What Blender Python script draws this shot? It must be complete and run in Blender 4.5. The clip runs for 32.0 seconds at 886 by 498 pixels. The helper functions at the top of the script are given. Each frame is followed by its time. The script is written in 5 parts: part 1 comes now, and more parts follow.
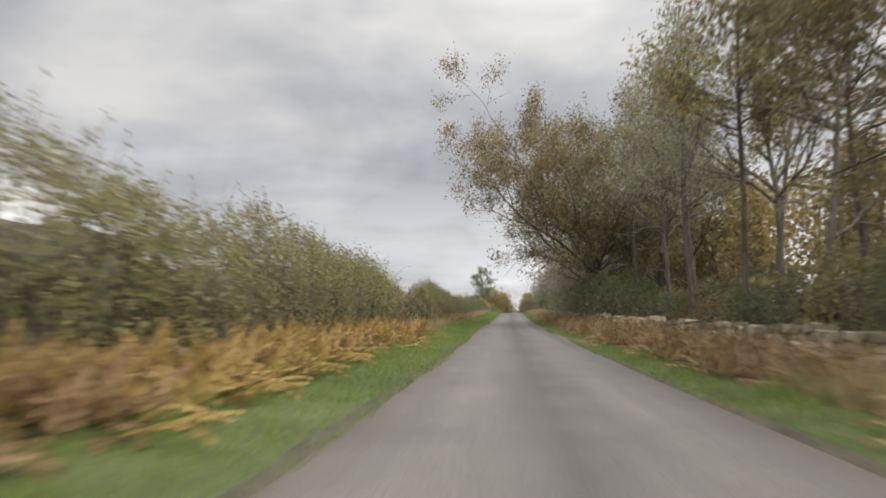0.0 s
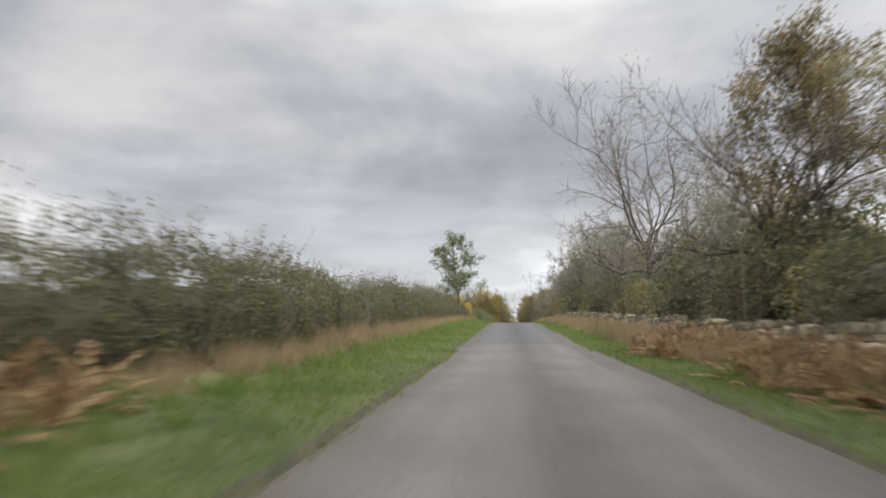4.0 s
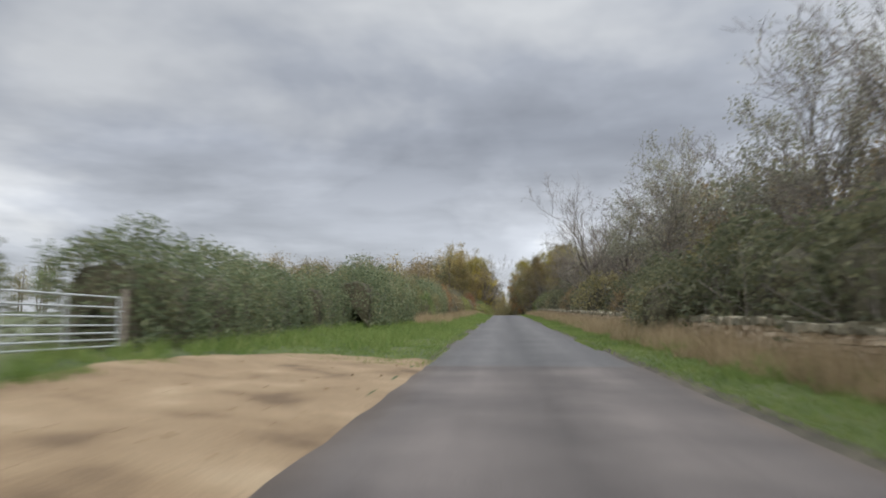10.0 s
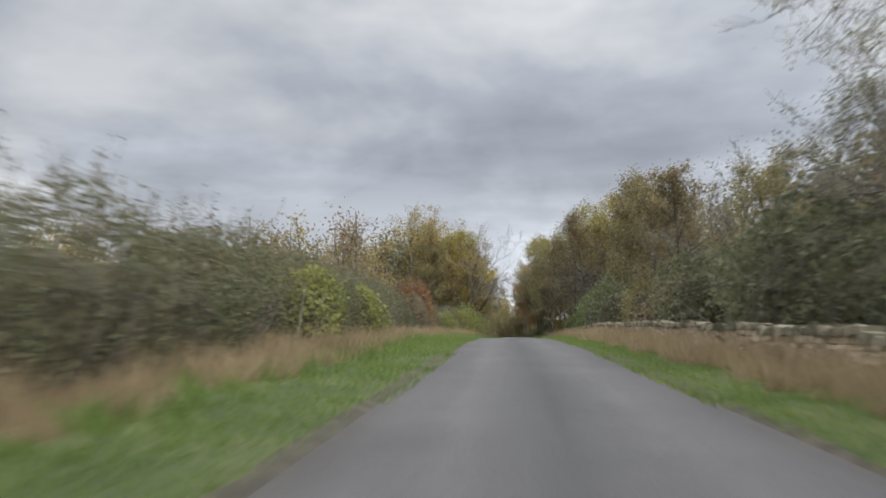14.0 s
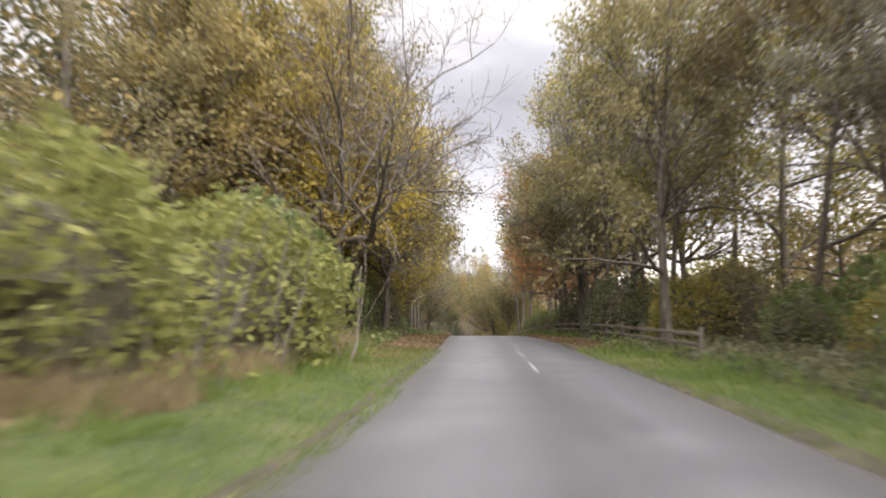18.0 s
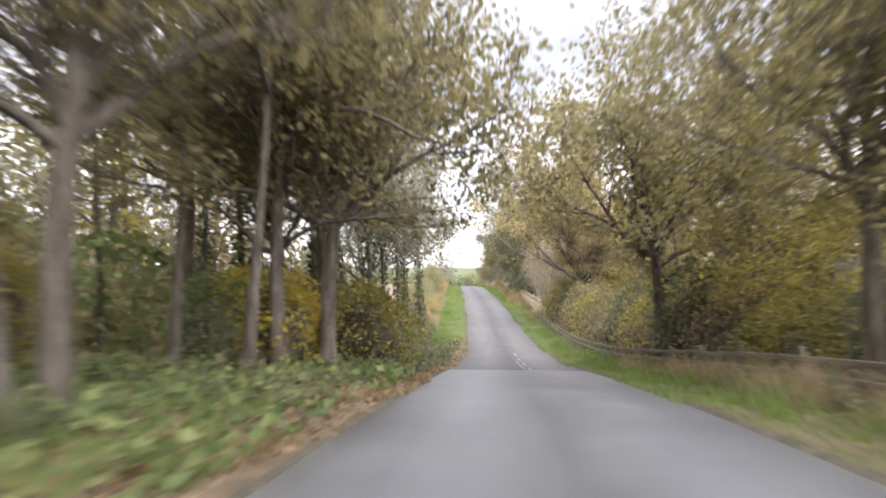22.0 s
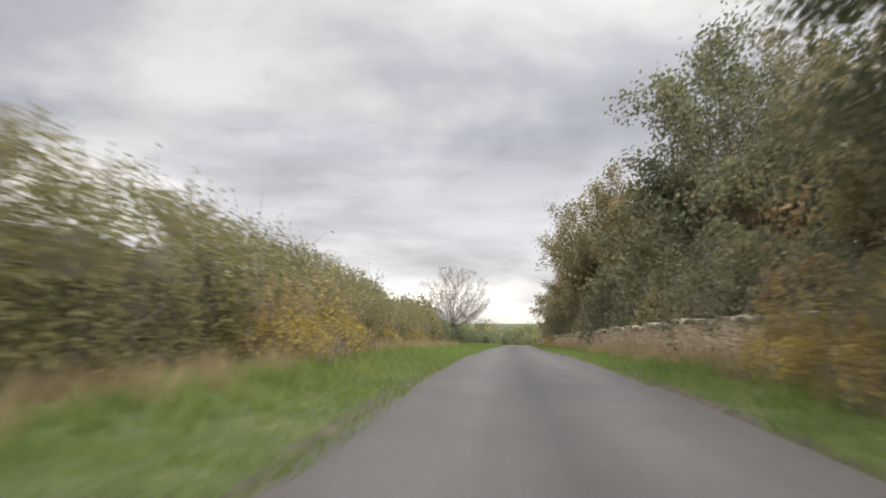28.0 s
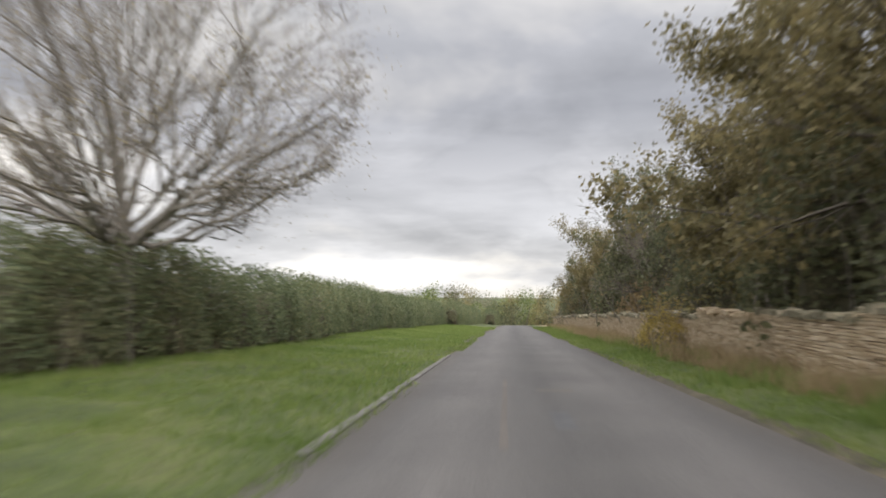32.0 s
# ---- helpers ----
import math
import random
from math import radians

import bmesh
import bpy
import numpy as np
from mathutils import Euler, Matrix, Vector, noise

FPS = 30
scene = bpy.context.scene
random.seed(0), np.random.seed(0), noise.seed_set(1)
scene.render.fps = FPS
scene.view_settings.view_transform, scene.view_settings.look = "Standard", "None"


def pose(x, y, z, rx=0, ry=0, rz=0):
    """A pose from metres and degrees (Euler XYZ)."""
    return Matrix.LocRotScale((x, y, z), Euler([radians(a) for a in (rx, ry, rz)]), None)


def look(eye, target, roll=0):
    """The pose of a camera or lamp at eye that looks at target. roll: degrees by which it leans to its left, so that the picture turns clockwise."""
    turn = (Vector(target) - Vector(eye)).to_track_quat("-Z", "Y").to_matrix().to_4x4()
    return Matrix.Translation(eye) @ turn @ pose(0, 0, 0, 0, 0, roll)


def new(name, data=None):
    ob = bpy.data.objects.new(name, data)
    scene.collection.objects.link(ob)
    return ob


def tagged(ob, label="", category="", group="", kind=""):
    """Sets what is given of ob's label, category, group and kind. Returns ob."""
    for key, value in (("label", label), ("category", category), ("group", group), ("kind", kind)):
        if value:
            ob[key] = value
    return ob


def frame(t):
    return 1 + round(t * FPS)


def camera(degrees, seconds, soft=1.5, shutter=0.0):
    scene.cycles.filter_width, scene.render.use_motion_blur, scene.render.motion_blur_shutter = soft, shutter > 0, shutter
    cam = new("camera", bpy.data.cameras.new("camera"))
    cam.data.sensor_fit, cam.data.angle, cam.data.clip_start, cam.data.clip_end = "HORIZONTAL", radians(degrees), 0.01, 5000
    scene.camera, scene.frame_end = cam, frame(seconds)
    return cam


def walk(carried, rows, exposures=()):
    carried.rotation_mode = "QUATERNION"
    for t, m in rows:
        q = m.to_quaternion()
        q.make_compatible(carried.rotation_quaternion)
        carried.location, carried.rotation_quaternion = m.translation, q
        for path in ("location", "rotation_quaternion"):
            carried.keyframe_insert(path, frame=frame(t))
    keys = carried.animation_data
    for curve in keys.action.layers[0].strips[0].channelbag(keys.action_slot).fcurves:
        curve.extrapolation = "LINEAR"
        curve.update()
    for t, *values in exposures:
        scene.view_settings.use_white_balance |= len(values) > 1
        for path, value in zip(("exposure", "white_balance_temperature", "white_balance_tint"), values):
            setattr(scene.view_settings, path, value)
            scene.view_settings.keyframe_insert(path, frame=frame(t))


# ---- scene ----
cam = camera(66.0, 32.0, soft=1.8, shutter=0.44)

# ---- the line of the lane: curvature up/down and sideways, in 1/1000 per metre, at distances along it ----
KNOT = [-20, 60, 100, 140, 170, 200, 240, 280, 300, 320, 350, 375, 395, 410, 425, 440, 455, 470, 485, 500, 520, 540, 560, 580, 620, 700, 900]
CREST = [0.956, -0.147, 0.478, -0.616, -0.785, 0.236, -0.104, 0.25, -1.194, -0.792, 0.582, -0.512, -2.829, -0.375, -2.025, -2.608, 3.689, 4.524, 2.21, -0.646, -0.094, -0.534, -1.781, 0.173, -0.049, -0.1, 0.0]
BEND = [-0.417, 0.326, -0.072, 0.157, 0.501, -0.356, 0.242, -0.328, -0.146, 2.458, -2.226, -1.779, -0.546, -0.97, -0.603, -0.447, -1.322, -1.415, -0.657, -0.705, -0.329, 0.16, 0.08, 0.57, 0.173, 0.1, 0.0]
S_AX = np.arange(-20.0, 901.0, 1.0)
SLOPE = np.cumsum(np.interp(S_AX, KNOT, CREST) * 1e-3)
SLOPE = SLOPE - SLOPE[20] + 0.03
RISE = np.cumsum(SLOPE)
RISE = RISE - RISE[20]
HEAD = np.cumsum(np.interp(S_AX, KNOT, BEND) * 1e-3)
HEAD = HEAD - HEAD[20]
LINE_X = np.cumsum(np.sin(HEAD))
LINE_Y = np.cumsum(np.cos(HEAD))
LINE_X, LINE_Y = LINE_X - LINE_X[20], LINE_Y - LINE_Y[20]


def at(s, u=0.0):
    """World x, y and road height at s metres along the lane and u metres to the right of its centre."""
    h = np.interp(s, S_AX, HEAD)
    return (np.interp(s, S_AX, LINE_X) + u * np.cos(h), np.interp(s, S_AX, LINE_Y) - u * np.sin(h), np.interp(s, S_AX, RISE))


def bank(s, u):
    """Height of the ground beside the road over the road."""
    left = np.clip(-3.2 - u, 0, 9) * 0.06
    right = np.clip(u - 3.2, 0, 9) * 0.01
    far = np.clip(np.abs(u) - 60, 0, 900) * 0.004
    edge = np.where((u < -2.6) | (u > 2.32), 0.035, -0.12)
    gate_rise = 0.17 * np.exp(-((s - 202.0) / 5.5) ** 2) * np.clip((-5.2 - u) / 1.6, 0, 1) * (u > -14)
    return left + right + far + edge + gate_rise + np.where(np.abs(u) > 8.5, 0.05, 0.018) * np.sin(s * 0.31 + u * 0.9) * (np.abs(u) > 3.0)


# ---- camera: degrees of yaw and pitch on top of the car's own heading, every half second ----
SPEED, EYE, LANE_U = 19.3, 1.25, -0.69
YAW = [-0.03, -0.02, -0.02, -0.02, -0.02, -0.01, -0.0, -0.0, -0.0, -0.0, -0.0, -0.01, 0.12, 0.1, 0.01, -0.05, -0.16, -0.18, -0.12, -0.17, -0.05, -0.02, 0.04, 0.02, -0.0, 0.02, -0.0, -0.02, -0.04, -0.02, -0.01, -0.0, 0.0, 0.01, 0.06, 0.04, 0.03, 0.05, 0.1, -0.26, -0.77, -0.73, -0.31, -0.31, -0.13, -0.13, -0.11, -0.15, 0.01, 0.25, 0.34, -0.21, -0.12, -0.1, -0.14, -0.27, -0.35, -0.17, 0.0, 0.04, 0.01, -0.03, -0.07, -0.12, -0.1]
PITCH = [0.39, 0.07, -0.26, -0.28, -0.31, -0.18, -0.07, 0.0, 0.07, 0.15, 0.26, 0.43, 0.38, 0.2, 0.31, 0.17, 0.29, 0.37, 0.1, -0.27, -0.4, -0.01, 0.08, 0.03, 0.07, 0.0, 0.06, 0.08, 0.09, 0.08, 0.07, 0.06, 0.05, 0.03, 0.32, 0.2, 0.08, 0.08, 0.1, -0.15, -0.42, -0.13, -0.17, -0.42, 0.1, -0.01, -0.05, -0.07, -0.58, -0.69, -1.47, -0.95, -0.62, -0.31, -0.01, 0.27, 0.11, 0.13, 0.21, 0.41, 0.22, 0.02, -0.07, 0.09, 0.08]
rows = []
for k in range(65):
    t = k * 0.5
    s = SPEED * t
    x, y, z = at(s, LANE_U)
    yaw, pitch = YAW[k], PITCH[k]
    head = math.degrees(float(np.interp(s, S_AX, HEAD)))
    climb = math.degrees(math.atan(float(np.mean(np.interp([s - 1.0, s, s + 1.5], S_AX, SLOPE)))))
    rows.append((t, pose(float(x), float(y), float(z) + EYE, 95.5 + climb + pitch, 0.0, 5.3 - head + yaw)))
walk(cam, rows, exposures=[(0, 0.41, 6500, 10), (3, 0.42, 6450, 10), (6, 0.17, 6050, 9), (10, 0.13, 6000, 9), (14.5, 0.3, 6050, 9), (17, 0.79, 6900, 13), (18, 1.08, 6550, 15), (19, 1.74, 6000, 16), (20, 1.8, 5450, 17), (21, 1.45, 5700, 17), (22, 1.66, 6150, 16), (23, 1.2, 6250, 15), (24, 0.84, 6700, 14), (25.5, 0.65, 6650, 13), (28, 0.6, 6500, 11), (30, 0.54, 6450, 11), (32, 0.46, 6450, 11)])

# ---- world: an overcast sky with broken cloud ----
world = bpy.data.worlds.new("overcast_sky")
scene.world = world
world.use_nodes = True
wn, wl = world.node_tree.nodes, world.node_tree.links
wn.clear()


def wnode(kind, **kw):
    n = wn.new(kind)
    for k, v in kw.items():
        if k == "op":
            n.operation = v
        elif k == "vals":
            for i, q in v.items():
                n.inputs[i].default_value = q
    return n


tc = wnode("ShaderNodeTexCoord")
sep = wnode("ShaderNodeSeparateXYZ")
wl.new(tc.outputs["Generated"], sep.inputs[0])
up = wnode("ShaderNodeMath", op="MAXIMUM", vals={1: 0.0})
wl.new(sep.outputs[2], up.inputs[0])
lift = wnode("ShaderNodeMath", op="ADD", vals={1: 0.3})
wl.new(up.outputs[0], lift.inputs[0])
px = wnode("ShaderNodeMath", op="DIVIDE")
py = wnode("ShaderNodeMath", op="DIVIDE")
for n, o in ((px, 0), (py, 1)):
    wl.new(sep.outputs[o], n.inputs[0])
    wl.new(lift.outputs[0], n.inputs[1])
flat = wnode("ShaderNodeCombineXYZ", vals={2: 3.7})
wl.new(px.outputs[0], flat.inputs[0])
wl.new(py.outputs[0], flat.inputs[1])
cloud = wn.new("ShaderNodeTexNoise")
cloud.inputs["Scale"].default_value = 1.25
cloud.inputs["Detail"].default_value = 5.0
cloud.inputs["Roughness"].default_value = 0.52
cloud.inputs["Distortion"].default_value = 0.15
wl.new(flat.outputs[0], cloud.inputs["Vector"])
ramp = wn.new("ShaderNodeValToRGB")
e = ramp.color_ramp.elements
e[0].position, e[0].color = 0.37, (0.345, 0.352, 0.374, 1)
e[1].position, e[1].color = 0.65, (0.74, 0.724, 0.7, 1)
m = e.new(0.5)
m.color = (0.464, 0.471, 0.495, 1)
wl.new(cloud.outputs["Fac"], ramp.inputs[0])
band = wn.new("ShaderNodeValToRGB")
b = band.color_ramp.elements
b[0].position, b[0].color = 0.0, (1.28, 1.25, 1.18, 1)
b[1].position, b[1].color = 1.0, (5.2, 5.2, 5.2, 1)
for p, c in ((0.1, (1.35, 1.325, 1.275, 1)), (0.17, (1.2, 1.18, 1.15, 1)), (0.26, (0.85, 0.85, 0.86, 1)), (0.45, (0.86, 0.86, 0.86, 1))):
    q = b.new(p)
    q.color = c
wl.new(up.outputs[0], band.inputs[0])
mul = wn.new("ShaderNodeMix")
mul.data_type, mul.blend_type = "RGBA", "MULTIPLY"
mul.inputs[0].default_value = 1.0
wl.new(ramp.outputs[0], mul.inputs[6])
wl.new(band.outputs[0], mul.inputs[7])
side = wnode("ShaderNodeMapRange", vals={1: -0.75, 2: 0.6, 3: 0.86, 4: 1.14})
wl.new(sep.outputs[0], side.inputs[0])
tilt_sky = wn.new("ShaderNodeVectorMath")
tilt_sky.operation = "SCALE"
wl.new(mul.outputs[2], tilt_sky.inputs[0])
wl.new(side.outputs[0], tilt_sky.inputs["Scale"])
low_at = wn.new("ShaderNodeVectorMath")
low_at.operation = "MULTIPLY"
low_at.inputs[1].default_value = (3.2, 3.2, 15.0)
wl.new(tc.outputs["Generated"], low_at.inputs[0])
low_cloud = wn.new("ShaderNodeTexNoise")
low_cloud.inputs["Scale"].default_value, low_cloud.inputs["Detail"].default_value = 1.0, 5.0
wl.new(low_at.outputs[0], low_cloud.inputs["Vector"])
low_gain = wnode("ShaderNodeMapRange", vals={1: 0.4, 2: 0.64, 3: 0.84, 4: 1.3})
wl.new(low_cloud.outputs["Fac"], low_gain.inputs[0])
low_part = wnode("ShaderNodeMapRange", vals={1: 0.08, 2: 0.34, 3: 1.0, 4: 0.15})
wl.new(up.outputs[0], low_part.inputs[0])
low_mix = wn.new("ShaderNodeMix")
low_mix.inputs[2].default_value = 1.0
wl.new(low_part.outputs[0], low_mix.inputs[0])
wl.new(low_gain.outputs[0], low_mix.inputs[3])
broken = wn.new("ShaderNodeVectorMath")
broken.operation = "SCALE"
wl.new(tilt_sky.outputs[0], broken.inputs[0])
wl.new(low_mix.outputs[0], broken.inputs["Scale"])
sky = wn.new("ShaderNodeTexSky")
sky.sky_type, sky.sun_disc = "NISHITA", False
sky.sun_elevation, sky.sun_rotation = radians(36), radians(145)
sky_bg = wn.new("ShaderNodeBackground")
sky_bg.inputs[1].default_value = 0.05
wl.new(sky.outputs[0], sky_bg.inputs[0])
cloud_bg = wn.new("ShaderNodeBackground")
cloud_bg.inputs[1].default_value = 1.0
wl.new(broken.outputs[0], cloud_bg.inputs[0])
both = wn.new("ShaderNodeMixShader")
both.inputs[0].default_value = 0.94
wl.new(sky_bg.outputs[0], both.inputs[1])
wl.new(cloud_bg.outputs[0], both.inputs[2])
wout = wn.new("ShaderNodeOutputWorld")
wl.new(both.outputs[0], wout.inputs[0])

sun = new("sun", bpy.data.lights.new("sun", "SUN"))
sun.data.energy, sun.data.angle, sun.data.color = 3.3, radians(60), (1.0, 0.97, 0.92)
sun.matrix_world = look((0, 0, 60), (-0.464 * 60, 0.663 * 60, 60 - 0.588 * 60))


# ---- materials ----
def material(name, stops, rough=0.8, scale=3.0, detail=5.0, per="noise", bump=0.0, bump_scale=20.0, thin=0.0, fine=0.0, spec=0.3, stretch=None, wear=False):
    """stops: (position, colour) of a ramp that is driven by noise, by each island or by each object, with fine grain on top."""
    mt = bpy.data.materials.new(name)
    mt.use_nodes = True
    n, l = mt.node_tree.nodes, mt.node_tree.links
    bs = n["Principled BSDF"]
    bs.inputs["Roughness"].default_value = rough
    bs.inputs["Specular IOR Level"].default_value = spec
    geo = n.new("ShaderNodeNewGeometry")
    obj = n.new("ShaderNodeObjectInfo")
    co = n.new("ShaderNodeTexCoord")
    src = geo.outputs["Position"]
    if stretch:
        mp = n.new("ShaderNodeMapping")
        mp.inputs["Scale"].default_value = stretch
        l.new(co.outputs["Object"], mp.inputs[0])
        src = mp.outputs[0]
    tx = n.new("ShaderNodeTexNoise")
    tx.inputs["Scale"].default_value, tx.inputs["Detail"].default_value = scale, detail
    l.new(src, tx.inputs["Vector"])
    rp = n.new("ShaderNodeValToRGB")
    el = rp.color_ramp.elements
    el[0].position, el[0].color = stops[0][0], (*stops[0][1], 1)
    el[1].position, el[1].color = stops[-1][0], (*stops[-1][1], 1)
    for p, c in stops[1:-1]:
        q = el.new(p)
        q.color = (*c, 1)
    if per == "noise":
        l.new(tx.outputs["Fac"], rp.inputs[0])
    else:
        mx = n.new("ShaderNodeMath")
        mx.operation = "MULTIPLY_ADD"
        mx.inputs[1].default_value = 0.6
        l.new(geo.outputs["Random Per Island"] if per == "island" else obj.outputs["Random"], mx.inputs[0])
        sc = n.new("ShaderNodeMath")
        sc.operation = "MULTIPLY_ADD"
        sc.inputs[1].default_value, sc.inputs[2].default_value = 0.9, -0.25
        l.new(tx.outputs["Fac"], sc.inputs[0])
        l.new(sc.outputs[0], mx.inputs[2])
        l.new(mx.outputs[0], rp.inputs[0])
    col = rp.outputs[0]
    if fine:
        f = n.new("ShaderNodeTexNoise")
        f.inputs["Scale"].default_value, f.inputs["Detail"].default_value = bump_scale, 4
        l.new(src, f.inputs["Vector"])
        mr = n.new("ShaderNodeMapRange")
        mr.inputs[1].default_value, mr.inputs[2].default_value = 0.25, 0.75
        mr.inputs[3].default_value, mr.inputs[4].default_value = 1 - fine, 1 + fine
        l.new(f.outputs["Fac"], mr.inputs[0])
        mm = n.new("ShaderNodeVectorMath")
        mm.operation = "SCALE"
        l.new(col, mm.inputs[0])
        l.new(mr.outputs[0], mm.inputs["Scale"])
        col = mm.outputs[0]
    if wear:
        uv = n.new("ShaderNodeSeparateXYZ")
        l.new(co.outputs["UV"], uv.inputs[0])
        wob_ = n.new("ShaderNodeMath")
        wob_.operation = "MULTIPLY_ADD"
        wob_.inputs[1].default_value = 0.5
        l.new(tx.outputs["Fac"], wob_.inputs[0])
        l.new(uv.outputs[0], wob_.inputs[2])
        wr = n.new("ShaderNodeValToRGB")
        we = wr.color_ramp.elements
        we[0].position, we[0].color = 0.0, (0.8, 0.72, 0.6, 1)
        we[1].position, we[1].color = 1.0, (0.85, 0.75, 0.62, 1)
        for p, g_ in ((0.12, 1.0), (0.26, 1.24), (0.37, 1.05), (0.48, 0.76), (0.58, 1.0), (0.71, 1.24), (0.86, 0.97)):
            q = we.new(p)
            q.color = (g_, g_, g_, 1)
        off_ = n.new("ShaderNodeMapRange")
        off_.inputs[1].default_value, off_.inputs[2].default_value = -2.3, 2.8
        l.new(wob_.outputs[0], off_.inputs[0])
        l.new(off_.outputs[0], wr.inputs[0])
        run = n.new("ShaderNodeMapping")
        run.inputs["Scale"].default_value = (2.2, 0.14, 1.0)
        l.new(co.outputs["UV"], run.inputs[0])
        streak = n.new("ShaderNodeTexNoise")
        streak.inputs["Scale"].default_value, streak.inputs["Detail"].default_value = 1.0, 6
        l.new(run.outputs[0], streak.inputs["Vector"])
        sr = n.new("ShaderNodeMapRange")
        sr.inputs[1].default_value, sr.inputs[2].default_value = 0.3, 0.7
        sr.inputs[3].default_value, sr.inputs[4].default_value = 0.9, 1.1
        l.new(streak.outputs["Fac"], sr.inputs[0])
        sm_ = n.new("ShaderNodeVectorMath")
        sm_.operation = "SCALE"
        l.new(col, sm_.inputs[0])
        l.new(sr.outputs[0], sm_.inputs["Scale"])
        col = sm_.outputs[0]
        wm = n.new("ShaderNodeMix")
        wm.data_type, wm.blend_type = "RGBA", "MULTIPLY"
        wm.inputs[0].default_value = 1.0
        l.new(col, wm.inputs[6])
        l.new(wr.outputs[0], wm.inputs[7])
        col = wm.outputs[2]
    l.new(col, bs.inputs["Base Color"])
    if bump:
        bt = n.new("ShaderNodeTexNoise")
        bt.inputs["Scale"].default_value, bt.inputs["Detail"].default_value = bump_scale, 6
        l.new(src, bt.inputs["Vector"])
        bp = n.new("ShaderNodeBump")
        bp.inputs["Strength"].default_value, bp.inputs["Distance"].default_value = bump, 0.02
        l.new(bt.outputs["Fac"], bp.inputs["Height"])
        l.new(bp.outputs[0], bs.inputs["Normal"])
    if thin:
        tr = n.new("ShaderNodeBsdfTranslucent")
        l.new(col, tr.inputs[0])
        ms = n.new("ShaderNodeMixShader")
        ms.inputs[0].default_value = thin
        l.new(bs.outputs[0], ms.inputs[1])
        l.new(tr.outputs[0], ms.inputs[2])
        l.new(ms.outputs[0], n["Material Output"].inputs[0])
    return mt


def leaf(name, a, b_, c):
    return material(name, [(0.1, a), (0.45, b_), (0.85, c)], rough=0.6, scale=0.35, per="island", thin=0.5, spec=0.25)


M = {
    "asphalt": material("asphalt", [(0.3, (0.066, 0.061, 0.058)), (0.5, (0.073, 0.068, 0.064)), (0.72, (0.083, 0.077, 0.072))], rough=0.75, scale=0.5, detail=8, bump=0.6, bump_scale=38, fine=0.38, spec=0.35, wear=True),
    # damp and smoother; the bluish sky sheen is partly mixed into the base colour
    "asphalt_wet_sheen": material("asphalt_wet_sheen", [(0.3, (0.07, 0.07, 0.074)), (0.5, (0.086, 0.086, 0.09)), (0.72, (0.108, 0.108, 0.112))], rough=0.4, scale=0.6, detail=8, bump=0.4, bump_scale=60, fine=0.22, spec=0.5, wear=True),
    "haunch": material("haunch", [(0.3, (0.08, 0.07, 0.062)), (0.7, (0.118, 0.103, 0.09))], rough=0.85, scale=0.8, detail=8, bump=0.5, bump_scale=70, fine=0.25),
    "dusty": material("dusty_asphalt", [(0.3, (0.068, 0.058, 0.052)), (0.7, (0.112, 0.095, 0.084))], rough=0.85, scale=0.6, detail=8, bump=0.5, bump_scale=60, fine=0.22, wear=True),
    # buff asphalt, its colour also lightened to make up for missing light
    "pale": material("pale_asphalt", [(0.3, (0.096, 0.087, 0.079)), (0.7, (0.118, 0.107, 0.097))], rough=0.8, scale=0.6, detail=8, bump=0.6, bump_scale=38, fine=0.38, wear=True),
    "track": material("tar_patch", [(0.3, (0.046, 0.045, 0.046)), (0.7, (0.074, 0.072, 0.073))], rough=0.7, scale=2, detail=8, bump=0.4, bump_scale=60, fine=0.2),
    "gravel": material("gravel", [(0.3, (0.1, 0.066, 0.035)), (0.44, (0.18, 0.124, 0.068)), (0.6, (0.22, 0.157, 0.09)), (0.75, (0.29, 0.22, 0.135))], rough=0.9, scale=0.8, detail=9, bump=0.8, bump_scale=30, fine=0.3),
    "paint_faint": material("faded_road_paint", [(0.35, (0.13, 0.13, 0.133)), (0.65, (0.21, 0.21, 0.213))], rough=0.7, scale=3, detail=8, fine=0.2, bump_scale=50),
    "paint": material("road_paint", [(0.35, (0.13, 0.129, 0.127)), (0.65, (0.29, 0.29, 0.284))], rough=0.7, scale=4, detail=8, fine=0.2, bump_scale=50),
    "grass_ground": material("grass_ground", [(0.3, (0.035, 0.045, 0.014)), (0.5, (0.055, 0.07, 0.022)), (0.7, (0.09, 0.095, 0.036))], rough=0.9, scale=0.7, detail=8, bump=0.8, bump_scale=12, fine=0.35),
    "tan_ground": material("tan_ground", [(0.3, (0.08, 0.065, 0.03)), (0.5, (0.14, 0.105, 0.05)), (0.7, (0.1, 0.105, 0.04))], rough=0.9, scale=1.1, detail=8, bump=0.8, bump_scale=12, fine=0.35),
    "litter_ground": material("litter_ground", [(0.3, (0.05, 0.037, 0.022)), (0.5, (0.095, 0.068, 0.041)), (0.7, (0.16, 0.115, 0.07))], rough=0.95, scale=1.7, detail=9, bump=0.9, bump_scale=16, fine=0.4),
    "field": material("field", [(0.3, (0.055, 0.068, 0.03)), (0.7, (0.095, 0.102, 0.046))], rough=0.95, scale=0.06, detail=8, bump=0.5, bump_scale=4, fine=0.25),
    "plough": material("plough", [(0.3, (0.1, 0.07, 0.05)), (0.7, (0.16, 0.115, 0.08))], rough=0.95, scale=0.1, detail=8, bump=0.5, bump_scale=4, fine=0.25),
